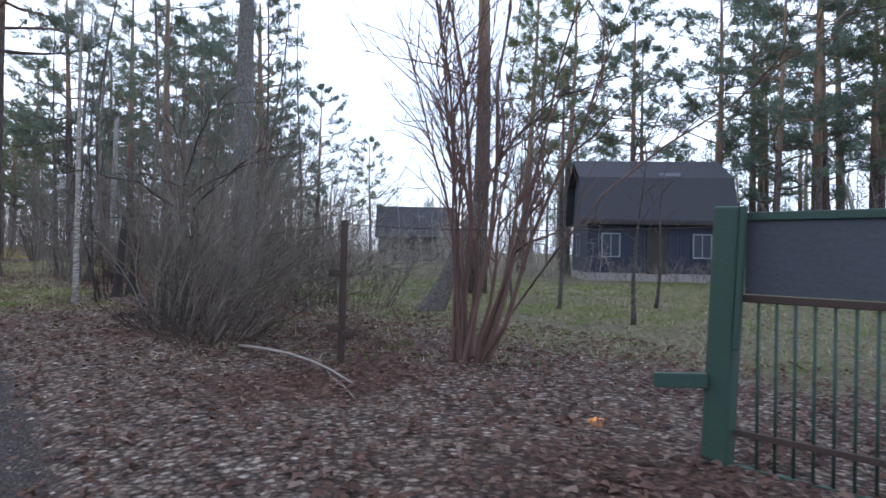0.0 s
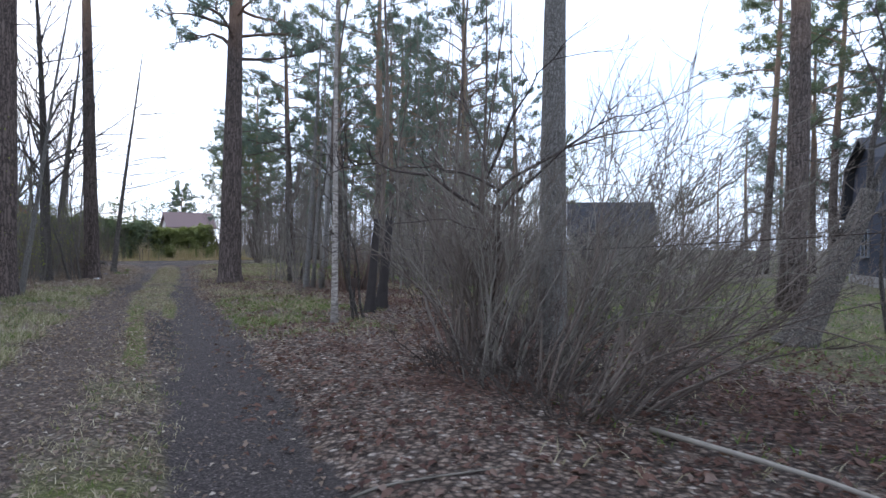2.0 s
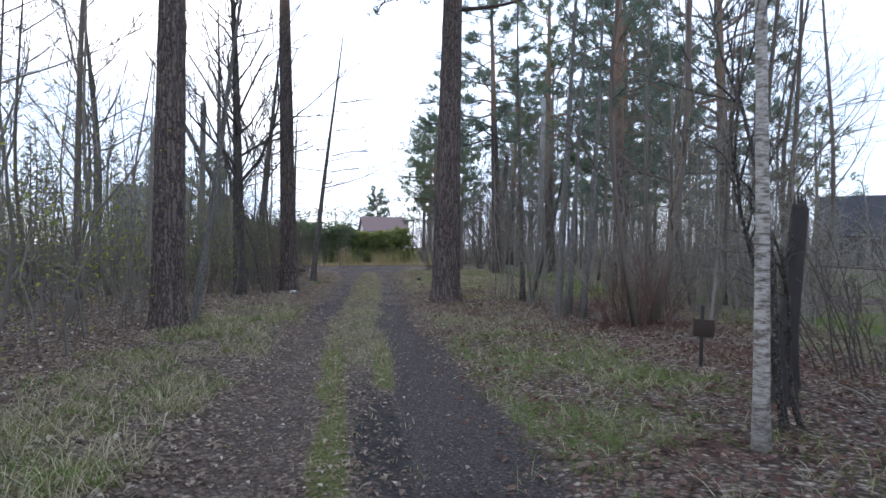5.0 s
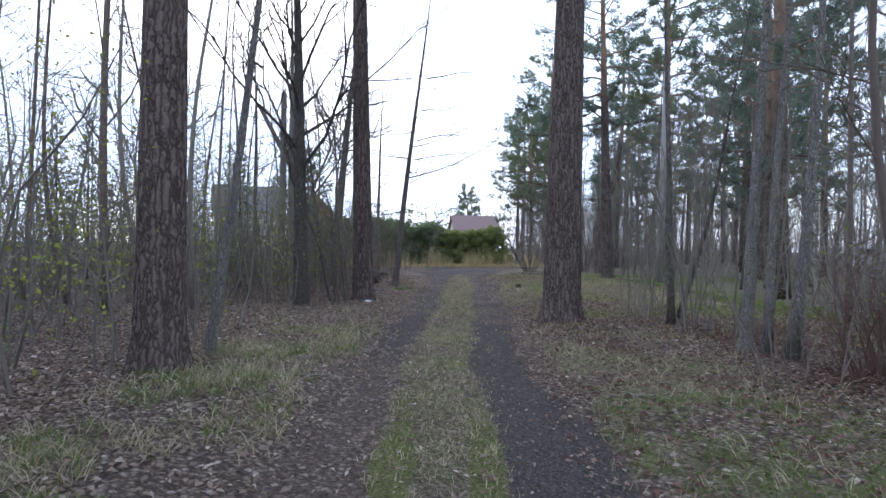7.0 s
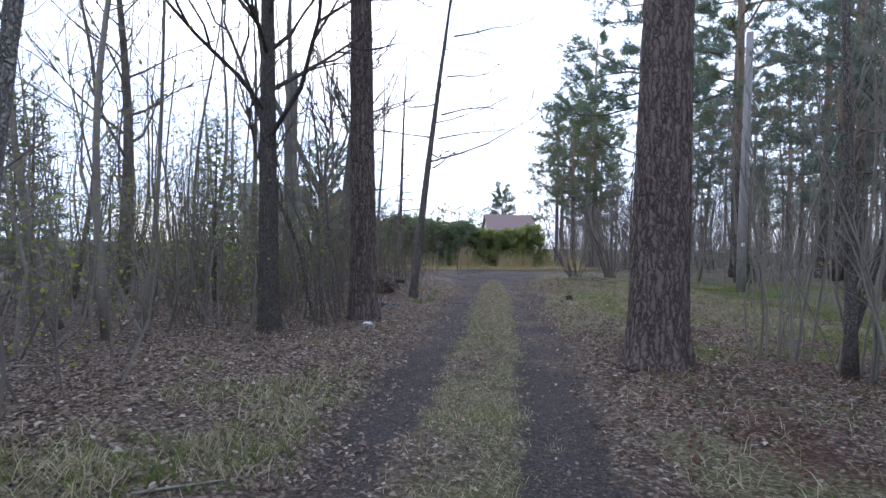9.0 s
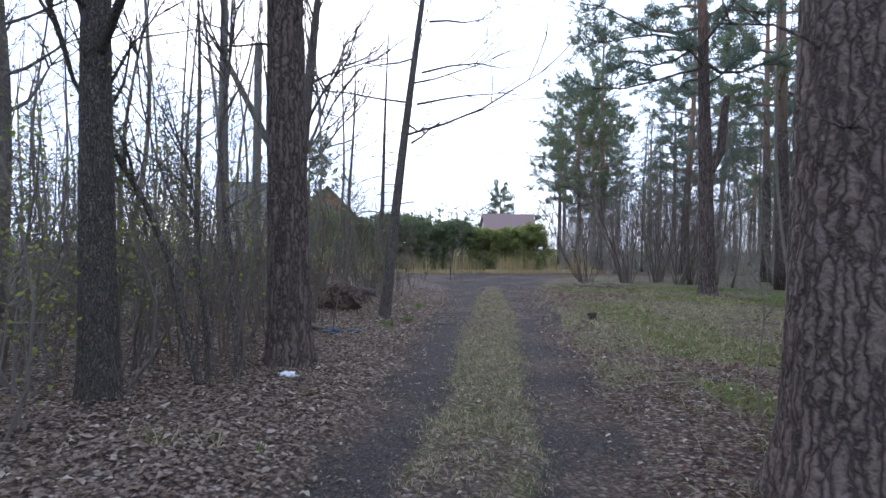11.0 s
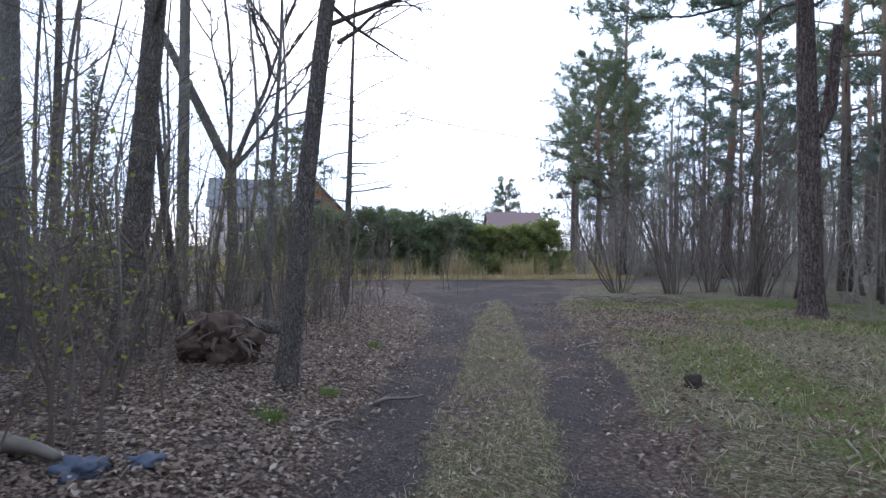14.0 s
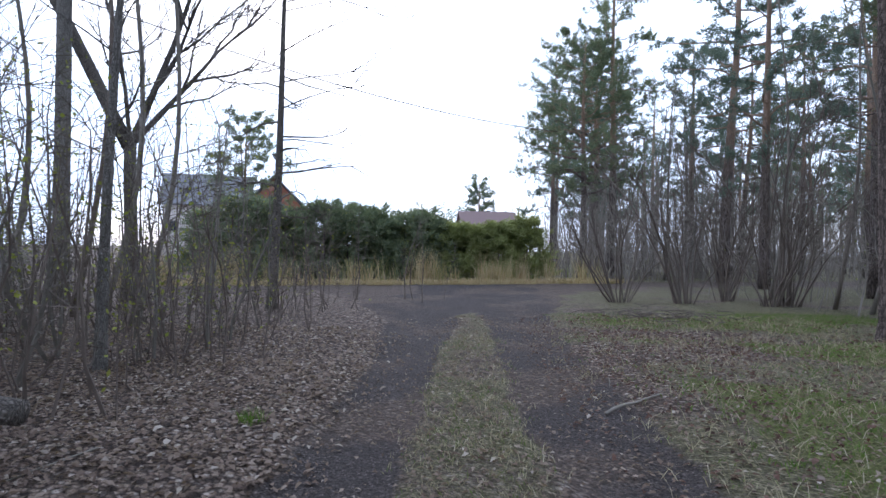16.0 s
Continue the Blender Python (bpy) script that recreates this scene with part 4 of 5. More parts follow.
def gate():
    """A steel gate hung on a leaning green post, with a sheet above and bars below."""
    ob = thing("garden_gate", pose(1.55, 3.37, ground_z(1.55, 3.37) - 0.1, 0, 0, -44), "green steel garden gate with a dark sheet over upright bars", "gate")
    lean = pose(0, 0, 0, 0, 2.2, 0)
    part("gate_post", Geo().box((-0.075, -0.075, 0), (0.065, 0.065, 1.52), lean, 0.012), green_paint, ob, "thick green wooden post", False)
    part("hinge_plate", Geo().box((-0.34, -0.02, 0.52), (-0.05, 0.02, 0.6), pose(0, -0.05, 0, 0, 0, 44), 0.005), green_paint, ob, "", False)
    part("edge_strip", Geo().box((0.07, -0.095, 0.75), (0.1, -0.06, 1.52), lean, 0.004), green_paint, ob, "brighter green strip", False)
    for z, h, m in ((1.44, 0.045, green_paint), (1.0, 0.04, rusty_iron), (0.27, 0.035, rusty_iron), (0.06, 0.05, green_paint)):
        part("rail", Geo().box((0.09, -0.02, z), (2.3, 0.02, z + h), None, 0.005), m, ob, "", False)
    part("end_stile", Geo().box((2.26, -0.022, 0.06), (2.31, 0.022, 1.48), None, 0.005), green_paint, ob, "", False)
    part("sheet", Geo().box((0.13, -0.004, 1.045), (2.26, 0.004, 1.44)), dark_sheet, ob, "dark blue-grey sheet", False)
    bar = Geo()
    bar.tube([(0, 0, 0.1), (0, 0, 1.0)], [0.009, 0.009], 6)
    mesh = bar.mesh("bar", green_paint)
    for i in range(24):
        b = new("bar", mesh)
        b.parent, b.location = ob, (0.2 + i * 0.088, 0.0, 0.0)


gate()


def utility_pole():
    ob = thing("utility_pole", seat(-19.5, 35.5, 0.1), "weathered grey wooden utility pole", "utility pole")
    g = Geo()
    g.tube([(0, 0, 0), (0.05, 0.06, 4), (0.12, 0.14, 9.2)], [0.16, 0.15, 0.12], 14)
    part("pole", g, grey_wood, ob)
    g = Geo().box((-0.06, -0.175, 1.7), (0.06, -0.15, 1.82), pose(0, 0, 0, 0, 0, 40), 0.004)
    part("number_plate", g, white_plastic, ob)


utility_pole()
g = Geo()
pts = [Vector((-43, 27, 9.6)).lerp(Vector((-36, 62, 8.6)), k / 24) - Vector((0, 0, 1.5 * math.sin(k / 24 * math.pi))) for k in range(25)]
g.tube(pts, [0.02] * 25, 4)
tagged(part("power_line", g, dark_rubber), "thin black power line across the sky", "cable")


# ---- houses ----
def window(parent, m, w, h, frame_mat=white_frame):
    """A framed window with two panes in a wall; m places its middle, y outwards."""
    win = part("window", Geo().box((-w / 2, -0.03, -h / 2), (w / 2, 0.01, h / 2), m), window_glass, parent, "", False)
    for lo, hi in (((-w / 2 - 0.06, -0.06, -h / 2 - 0.06), (-w / 2, 0.04, h / 2 + 0.06)), ((w / 2, -0.06, -h / 2 - 0.06), (w / 2 + 0.06, 0.04, h / 2 + 0.06)),
                   ((-w / 2, -0.06, h / 2), (w / 2, 0.04, h / 2 + 0.06)), ((-w / 2, -0.06, -h / 2 - 0.06), (w / 2, 0.07, -h / 2)), ((-0.02, -0.04, -h / 2), (0.02, 0.03, h / 2))):
        part("frame", Geo().box(lo, hi, m), frame_mat, win, "", False)


def prism(profile, x0, x1):
    """A closed body: a profile in y and z drawn out along x."""
    g = Geo()
    n = len(profile)
    g.v = [(x0, y, z) for y, z in profile] + [(x1, y, z) for y, z in profile]
    g.f = [(i, (i + 1) % n, n + (i + 1) % n, n + i) for i in range(n)] + [tuple(range(n))[::-1], tuple(range(n, 2 * n))]
    return g


def slab_roof(profile, x0, x1, thick):
    """Roof sheets that follow a line in y and z."""
    g = Geo()
    n = len(profile)
    for x in (x0, x1):
        g.v += [(x, y, z) for y, z in profile] + [(x, y, z + thick) for y, z in profile]
    o = 2 * n
    for i in range(n - 1):
        g.f += [(i, i + 1, o + i + 1, o + i), (n + i, o + n + i, o + n + i + 1, n + i + 1), (i, n + i, n + i + 1, i + 1), (o + i, o + i + 1, o + n + i + 1, o + n + i)]
    g.f += [(0, o, o + n, n), (n - 1, n + n - 1, o + n + n - 1, o + n - 1)]
    return g


def garden_house():
    ob = thing("garden_house", pose(9.5, 28.6, 0, 0, 0, -4), "dark blue wooden garden house with a grey gambrel roof", "house")
    body = [(-2.2, 0), (2.2, 0), (2.2, 2.75), (1.75, 4.5), (0, 5.4), (-1.75, 4.5), (-2.2, 2.75)]
    part("wall", prism(body, -3.0, 3.0), blue_boards, ob, "", False)
    plank = Geo().box((-0.07, -0.012, 0), (0.07, 0.012, 2.3)).mesh("plank", blue_boards, False)
    for i in range(38):
        b = new("plank", plank)
        b.parent, b.location = ob, (-2.92 + i * 0.158, -2.213, 0.4)
    part("roof", slab_roof([(-2.55, 2.6), (-1.9, 4.5), (0, 5.5), (1.9, 4.5), (2.55, 2.6)], -3.35, 3.35, 0.12), slate_roof, ob, "", False)
    part("plinth", Geo().box((-3.05, -2.25, 0), (3.05, 2.25, 0.38)), grey_wood, ob, "", False)
    part("eave_board", Geo().box((-3.35, -2.6, 2.5), (3.35, -2.56, 2.66)), tar_wood, ob, "", False)
    part("skylight", Geo().box((0.2, -1.75, 4.75), (1.1, -1.2, 4.95), pose(0, 0, -0.1, 0, 0, 0)), white_frame, ob, "", False)
    for x in (-2.0, 1.9):
        window(ob, pose(x, -2.25, 1.6, 0, 0, 0), 0.7, 0.95)
    window(ob, pose(-3.03, 0.2, 1.6, 0, 0, 90), 0.8, 0.95)
    part("door", Geo().box((-0.45, -2.26, 0.35), (0.45, -2.2, 2.35), None, 0.01), tar_wood, ob, "", False)


garden_house()


def far_house(at, turn, w, d, eave, ridge, wall, roof, label):
    ob = thing("house", pose(at[0], at[1], 0, 0, 0, turn), label, "house")
    part("wall", prism([(-d / 2, 0), (d / 2, 0), (d / 2, eave), (0, ridge - 0.1), (-d / 2, eave)], -w / 2, w / 2), wall, ob, "", False)
    part("roof", slab_roof([(-d / 2 - 0.5, eave - 0.25), (0, ridge), (d / 2 + 0.5, eave - 0.25)], -w / 2 - 0.4, w / 2 + 0.4, 0.15), roof, ob, "", False)
    n = max(2, int(w / 2.4))
    for i in range(n):
        window(ob, pose(-w / 2 + w * (i + 0.5) / n, -d / 2 - 0.03, eave * 0.58, 0, 0, 0), 0.9, 1.1)
    for z in (eave * 0.58, eave + 0.9):
        window(ob, pose(w / 2 + 0.03, 0, z, 0, 0, 90), 0.9, 1.1)


far_house((-3.5, 76), 4, 9, 7, 3.0, 6.6, dark_boards, slate_roof, "low grey house with a dark roof beyond the garden")
far_house((-72.5, 56), -35, 6, 6, 4.6, 7.9, brick_wall, worn_roof, "red brick house behind the hedge")
far_house((-95.5, 60.6), 60, 10, 7, 6.6, 10.4, pale_wall, worn_roof, "pale house with a grey roof behind the trees")
far_house((-72, 88), 50, 7, 6, 4.2, 6.5, pale_wall, pink_roof, "pale house with a faded red roof beyond the hedge")


def van():
    ob = thing("parked_van", pose(-13.5, 58, 0, 0, 0, 20), "white van parked beyond the trees", "van")
    body = [(-0.9, 0.35), (0.9, 0.35), (0.92, 1.2), (0.8, 1.95), (-0.8, 1.95), (-0.92, 1.2)]
    part("body", prism(body, -2.2, 2.2), car_paint, ob, "", False)
    for x in (-1.4, 0.0, 1.3):
        part("window", Geo().box((x - 0.5, -0.905, 1.25), (x + 0.5, -0.875, 1.7)), window_glass, ob, "", False)
    part("windscreen", Geo().box((-2.215, -0.7, 1.2), (-2.19, 0.7, 1.8)), window_glass, ob, "", False)
    for x in (-1.4, 1.4):
        for y in (-0.85, 0.85):
            g = Geo()
            g.tube([(x, y - 0.1, 0.33), (x, y + 0.1, 0.33)], [0.33, 0.33], 18)
            part("wheel", g, dark_rubber, ob)


van()


# ---- hedge and reeds ----
def hedge_bush(base, h, w, mat, label):
    ob = thing("hedge_bush", base, label, "hedge", "conifer hedge")
    g = Geo()
    g.tube([(0, 0, 0), (0, 0, h * 0.9)], [0.06, 0.01], 6)
    part("trunk", g, dark_bark, ob)
    g = Geo()
    for i in range(70):
        k = 1 - rnd(0.0, 1.0) ** 1.15
        a = i * 2.4 + rnd(-0.4, 0.4)
        span = w * (1.05 - 0.62 * k ** 2.2) * rnd(0.7, 1.12)
        p = Vector((0, 0, k * h * 0.9))
        e = Vector((math.cos(a), math.sin(a), rnd(0.1, 0.5))) * span
        for j in range(8):
            q = p + e * rnd(0.35, 1.0) + rvec(0.22)
            for _ in range(10):
                d = (e.normalized() * 0.8 + rvec(0.8) + Vector((0, 0, 0.35))).normalized()
                g.blade(q + rvec(0.11), d, d.cross(rvec()).normalized(), rnd(0.14, 0.34), 0.05)
    tagged(part("foliage", g, mat, ob, "", False), kind="stuff")
    return ob


DARK_BUSH = hedge_bush(seat(-43.6, 37.4, 0.1), 3.5, 1.2, needles_dark, "dark green conifer in a dense hedge")
LIGHT_BUSH = hedge_bush(seat(-38.0, 48.4, 0.1), 3.2, 1.2, needles_light, "light green conifer in a dense hedge")
for i in range(24):
    k = 0.3 + 0.7 * i / 23
    x, y = lerp(-46.8, -37.8, k) - (0.3 if i % 2 else 1.2) - rnd(0, 0.3), lerp(30.8, 48.2, k) + rnd(-0.2, 0.2)
    size = rnd(0.8, 1.04)
    copy_thing(LIGHT_BUSH if k > 0.8 or i in (14, 17) else DARK_BUSH, pose(x, y, -0.1, 0, 0, rnd(0, 360)) @ Matrix.Diagonal((1.15, 1.15, size, 1)))


def scatter_blades(name, spots, mat, label, category, size, width, lean, per, splay):
    """Grass-like blades in tufts at the given places."""
    g = Geo()
    for x, y in spots:
        z = ground_z(x, y)
        for _ in range(per):
            p = Vector((x + rnd(-splay, splay), y + rnd(-splay, splay), z - 0.01))
            d = Vector((rnd(-lean, lean), rnd(-lean, lean), 1)).normalized()
            side = Vector((rnd(-1, 1), rnd(-1, 1), 0.01)).normalized()
            h = size * rnd(0.5, 1.3)
            s = len(g.v)
            bend = Vector((d.x, d.y, -0.25)) * h * 0.4
            m, t = p + d * h * 0.55, p + d * h + bend
            g.v += [p - side * width / 2, p + side * width / 2, m + side * width * 0.4, m - side * width * 0.4, t]
            g.f += [(s, s + 1, s + 2, s + 3), (s + 3, s + 2, s + 4)]
    ob = part(name, g, mat, None, "", False)
    return tagged(ob, label, category, "", "stuff")


random.seed(5)
def reed_spots(n, off, want):
    out = []
    while len(out) < n:
        k = rnd(-0.1, 1)
        x, y = lerp(-43.6, -34.9, k) + off + rnd(-0.5, 0.5), lerp(33.5, 50.0, k) + rnd(-0.4, 0.4)
        if n2(x, y, 0.9, 3) + rnd(-0.25, 0.25) > want:
            out.append((x, y))
    return out


scatter_blades("dry_reeds", reed_spots(170, 0.0, 0.05), reed_straw, "dry straw-coloured reeds along the hedge", "reeds", 0.95, 0.018, 0.28, 10, 0.22)
scatter_blades("tall_dry_reeds", reed_spots(110, -0.2, 0.14), reed_straw, "tall pale reeds along the hedge", "reeds", 1.5, 0.018, 0.3, 8, 0.2)
scatter_blades("green_reeds", reed_spots(60, -0.4, -0.1), needles_light, "yellow-green stalks along the hedge", "reeds", 1.2, 0.02, 0.2, 8, 0.25)
spots = [(lerp(-43.9, -34.2, k) + rnd(-0.6, 0.6), lerp(31.5, 50.0, k)) for k in (rnd(0, 1) for _ in range(1500))]
scatter_blades("roadside_dry_grass", spots, reed_straw, "flattened dry grass at the road's far edge", "grass", 0.3, 0.016, 1.0, 9, 0.2)

# ---- woodland ----
random.seed(11)
WOOD_PINES = [pine(Vector((-34 + 3 * i, 66 + 5 * i, -0.05)), (-34 + 3 * i, 66 + 5 * i, 8), 15 + 1.2 * i, 0.19 + 0.02 * i, "tall pine with a bare lower trunk", pine_bark, (0.25, 0.42, 0.3, 0.5, 0.36)[i], 2.7, 32, needles if i % 2 else needles_blue, False, 9, 0.25, "woodland pines", False) for i in range(5)]
WOOD_TREES = [bare_tree(Vector((-50 + 2 * i, 20 + i, -0.03)), (-50 + 2 * i + rnd(-0.4, 0.4), 20 + i, 4), rnd(10, 14.5), rnd(0.05, 0.085), "thin bare young tree in the wood", twig_grey if i % 2 else twig_brown, 22, 0.14, 2.3, False, 130 if i % 3 == 0 else 0, 0.5, 2, "tree", "young_tree", "woodland saplings", split=False) for i in range(8)]
WOOD_SHRUBS = [shrub(Vector((-46 - 2 * i, 16 + i, -0.03)), "bare undergrowth of thin upright stems", 15, rnd(1.8, 3.2), 0.5, 0.3, (0, 0), twig_brown if i % 2 else twig_grey, 0.011, 4, 120 if i % 2 else 0, 0.2, "undergrowth_shrub", "undergrowth", "shrub", False) for i in range(6)]


def spruce(base, h, w):
    ob = thing("young_spruce", base, "young green spruce in the undergrowth", "tree", "young spruces")
    g = Geo()
    g.tube([(0, 0, 0), (0, 0, h)], [0.06, 0.006], 6)
    part("trunk", g, dark_bark, ob)
    limbs, g = Geo(), Geo()
    for i in range(int(h * 13)):
        k = 0.05 + 0.93 * i / (h * 13)
        a = i * 2.4
        span = w * (1.02 - k) * rnd(0.75, 1.1)
        p = Vector((0, 0, k * h))
        e = Vector((math.cos(a), math.sin(a), 0.1)) * span
        limbs.tube([p, p + e], [0.012, 0.004], 3, False)
        for j in range(int(3 + span * 11)):
            q = p + e * rnd(0.15, 1) + rvec(0.07)
            for _ in range(6):
                d = (e.normalized() + rvec(0.7)).normalized()
                g.blade(q, d, d.cross(rvec()).normalized(), rnd(0.1, 0.2), 0.03)
    tagged(part("limbs", limbs, dark_bark, ob), kind="stuff")
    tagged(part("foliage", g, needles, ob, "", False), kind="stuff")
    return ob


spruce(seat(-47, 28.4), 9.3, 1.9)
spruce(seat(-26.2, 19.6), 4.6, 1.1)
spruce(seat(-39, 21), 6.5, 1.4)
spruce(seat(-30.0, 16.6), 5.6, 1.3)
spruce(seat(-34.5, 17.0), 6.4, 1.4)
spruce(seat(-27.5, 12.4), 4.6, 1.2)


def free(x, y, margin):
    """True where no tree may stand."""
    u, v = uv(x, y)
    w = cross_road(x, y)
    bearing = math.degrees(math.atan2(-(x + 18), y - 21))
    if (x + 25.4) ** 2 + (y - 24.6) ** 2 < 1.3 + margin:
        return True
    if w > 3 and 33.8 < bearing < 57:
        return True
    if abs(v) < 2.0 + margin and u < 36 or abs(w) < 3.2 + 0.5 * margin:
        return True
    if u < 12 and v > 0 and x > -5.5 and y < 26 + margin:
        return True
    if v > 0 and -7 < x < 5 and y < 62:
        return True
    if 9 < u < 34 and 0 < v < 7.5 or u < 7.5 and 0 < v < 7.5:
        return True
    if -0.5 < w < 9 and -14 < (Vector((x, y)) - X0).dot(XALONG) < 13:
        return True
    return (x - 9.4) ** 2 + (y - 28.6) ** 2 < 30 or (x + 4) ** 2 + (y - 74) ** 2 < 60


def by_road(a, w):
    q = X0 + XALONG * a + XOUT * w
    return q.x, q.y


def plant(kinds, n, us, vs, lo, hi, margin=0.0, gap=0.7, place=xy, taken=[]):
    made = tries = 0
    while made < n and tries < n * 30:
        tries += 1
        x, y = place(rnd(*us), rnd(*vs))
        if free(x, y, margin) or any((x - a) ** 2 + (y - b) ** 2 < gap * gap for a, b in taken):
            continue
        taken.append((x, y))
        s = rnd(lo, hi)
        copy_thing(random.choice(kinds), pose(x, y, ground_z(x, y) - 0.05, rnd(-2.5, 2.5), rnd(-2.5, 2.5), rnd(0, 360)) @ Matrix.Diagonal((s, s, s, 1)))
        made += 1


for i, (x, y, k) in enumerate(((-15.2, 35.5, 0.9), (-17.5, 43.0, 1.0), (-13.6, 29.8, 0.85), (-19.5, 49.0, 1.0), (-24.0, 47.8, 0.9), (-21.0, 53.0, 1.05), (-16.0, 51.0, 1.0), (-28.0, 50.5, 0.85), (-31.0, 55.0, 0.95))):
    copy_thing(WOOD_PINES[(0, 2, 4)[i % 3]], pose(x, y, ground_z(x, y) - 0.05, 0, rnd(-1.5, 1.5), 70 * i) @ Matrix.Diagonal((k * 1.1, k * 1.1, k, 1)))
for i, (x, y, k) in enumerate(((10.5, 33.5, 1.0), (14.5, 32.0, 0.95), (17.0, 27.5, 0.9), (18.5, 36.0, 1.05), (13.0, 40.0, 1.0), (22.0, 31.0, 1.0), (25.0, 38.0, 1.05), (20.5, 24.0, 0.9), (8.0, 41.0, 0.95))):
    copy_thing(WOOD_PINES[(0, 2, 4, 1)[i % 4]], pose(x, y, -0.05, 0, rnd(-1.5, 1.5), 50 * i) @ Matrix.Diagonal((k * 1.1, k * 1.1, k, 1)))
plant(WOOD_TREES, 52, (-8, 33), (-18, -4.2), 0.75, 1.15, 0.5)
plant(WOOD_SHRUBS, 40, (-6, 32), (-12, -3.6), 0.55, 0.95, 0.4)
plant(WOOD_TREES, 14, (4, 16), (4.0, 16), 0.75, 1.15, 0.8)
plant(WOOD_SHRUBS, 16, (2, 14), (3.6, 16), 0.5, 0.9, 0.8)
plant(WOOD_TREES, 24, (14, 40), (8, 24), 0.75, 1.15, 0.8)
plant(WOOD_SHRUBS, 12, (16, 45), (9, 24), 0.6, 1.0, 0.8)
plant(WOOD_PINES, 12, (2, 22), (11, 30), 0.85, 1.1, 1.0, 3.0)
plant(WOOD_PINES, 7, (-26, 4), (20, 46), 0.9, 1.1, 1.0, 3.0)
plant(WOOD_PINES, 5, (0, 30), (-40, -22), 0.6, 0.8, 1.0, 4.0)
plant(WOOD_PINES, 14, (8, 52), (5, 26), 0.8, 1.1, 1.0, 3.0, by_road)
plant(WOOD_TREES, 30, (6, 50), (3.8, 14), 0.7, 1.1, 0.0, 0.7, by_road)
plant(WOOD_SHRUBS, 8, (8, 50), (3.8, 10), 0.7, 1.1, 0.0, 0.7, by_road)
plant(WOOD_PINES, 4, (14, 40), (-16, -5), 0.8, 1.05, 1.0, 3.0, by_road)


def far_wood(name, n, us, vs, label, mat, low=5, high=11, place=xy, thick=(0.018, 0.035), leaves=0, kids=26, anywhere=False):
    """A thicket of thin stems and upswept twigs, too many to count."""
    g, green = Geo(), Geo()
    made = 0
    while made < n:
        u, v = rnd(*us), rnd(*vs)
        x, y = place(u, v)
        if free(x, y, 0.2) and not anywhere:
            n -= 0.3
            continue
        made += 1
        h, p = rnd(low, high), Vector((x, y, -0.1))
        top = p + Vector((rnd(-0.16, 0.16) * h, rnd(-0.16, 0.16) * h, h))
        pts = curve_points(p, top, 5, 0.1 * h)
        r = rnd(0.5, 1.0) * 0.009 * h
        g.tube(pts, [r, r * 0.8, r * 0.65, r * 0.5, r * 0.3, r * 0.12], 3, False)
        for i in range(kids):
            w = rnd(0, 6.283)
            e = Vector((math.cos(w), math.sin(w), rnd(-0.15, 1.1))).normalized()
            g.blade(along(pts, rnd(0.12, 0.98)), e, e.cross(rvec()).normalized(), rnd(0.09, 0.27) * h, rnd(*thick))
        for i in range(leaves):
            e = rvec().normalized()
            k = rnd(0.3, 1)
            green.leaf(along(pts, k) + rvec(0.16 * h), e, e.cross(rvec()).normalized(), rnd(0.035, 0.07), rnd(0.025, 0.045))
    ob = tagged(part(name, g, mat, None, "", False), label, "woodland", "", "stuff")
    if leaves:
        tagged(part("spring_leaves", green, spring_leaf, ob, "", False), kind="stuff")
    return ob


def far_pines(name, n, us, vs, label, place=xy):
    """Distant pines, as trunks and puffs of needles."""
    g, t = Geo(), Geo()
    made = 0
    while made < n:
        u, v = rnd(*us), rnd(*vs)
        x, y = place(u, v)
        if free(x, y, 2):
            n -= 0.3
            continue
        made += 1
        h = rnd(11, 18)
        t.tube([(x, y, -0.1), (x + rnd(-0.3, 0.3), y, h * 0.6), (x + rnd(-0.4, 0.4), y, h)], [0.22, 0.16, 0.04], 6)
        start = rnd(0.25, 0.55)
        for i in range(85):
            k = rnd(start, 1)
            a = rnd(0, 6.283)
            rr = 2.7 * (1.05 - (k - start) / (1 - start)) ** 0.6 * math.sqrt(rnd(0.05, 1))
            p = Vector((x + math.cos(a) * rr, y + math.sin(a) * rr, k * h))
            for _ in range(10):
                d = rvec().normalized()
                g.blade(p + rvec(0.35), d, d.cross(rvec()).normalized(), rnd(0.3, 0.6), 0.1)
    ob = tagged(part(name, t, pine_bark), label, "woodland", "", "stuff")
    tagged(part("far_crowns", g, needles_blue, ob, "", False), kind="stuff")


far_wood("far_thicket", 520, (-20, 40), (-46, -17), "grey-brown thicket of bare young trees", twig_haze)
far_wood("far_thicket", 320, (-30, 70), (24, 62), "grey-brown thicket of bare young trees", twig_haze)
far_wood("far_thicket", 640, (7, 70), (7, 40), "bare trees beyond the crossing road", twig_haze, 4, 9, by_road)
far_pines("far_pine_wood", 38, (-50, 100), (46, 90), "dark pine wood in the distance")
far_pines("far_pine_wood", 34, (-30, 60), (-80, -34), "dark pine wood in the distance")
far_pines("far_pine_wood", 34, (14, 90), (24, 60), "dark pine wood in the distance", by_road)
far_pines("far_pine_wood", 26, (-90, -30), (-60, 60), "dark pine wood in the distance")
far_wood("undergrowth_brush", 900, (-9, 31), (-13, -3.4), "dense grey-brown brush budding under the trees", twig_grey, 1.2, 4.2, xy, (0.007, 0.013), 34, 30)
far_wood("roadside_brush", 270, (16, 31), (-7.5, -2.6), "dense bare brush beside the track", twig_brown, 0.8, 3.4, xy, (0.006, 0.011), 6, 34)
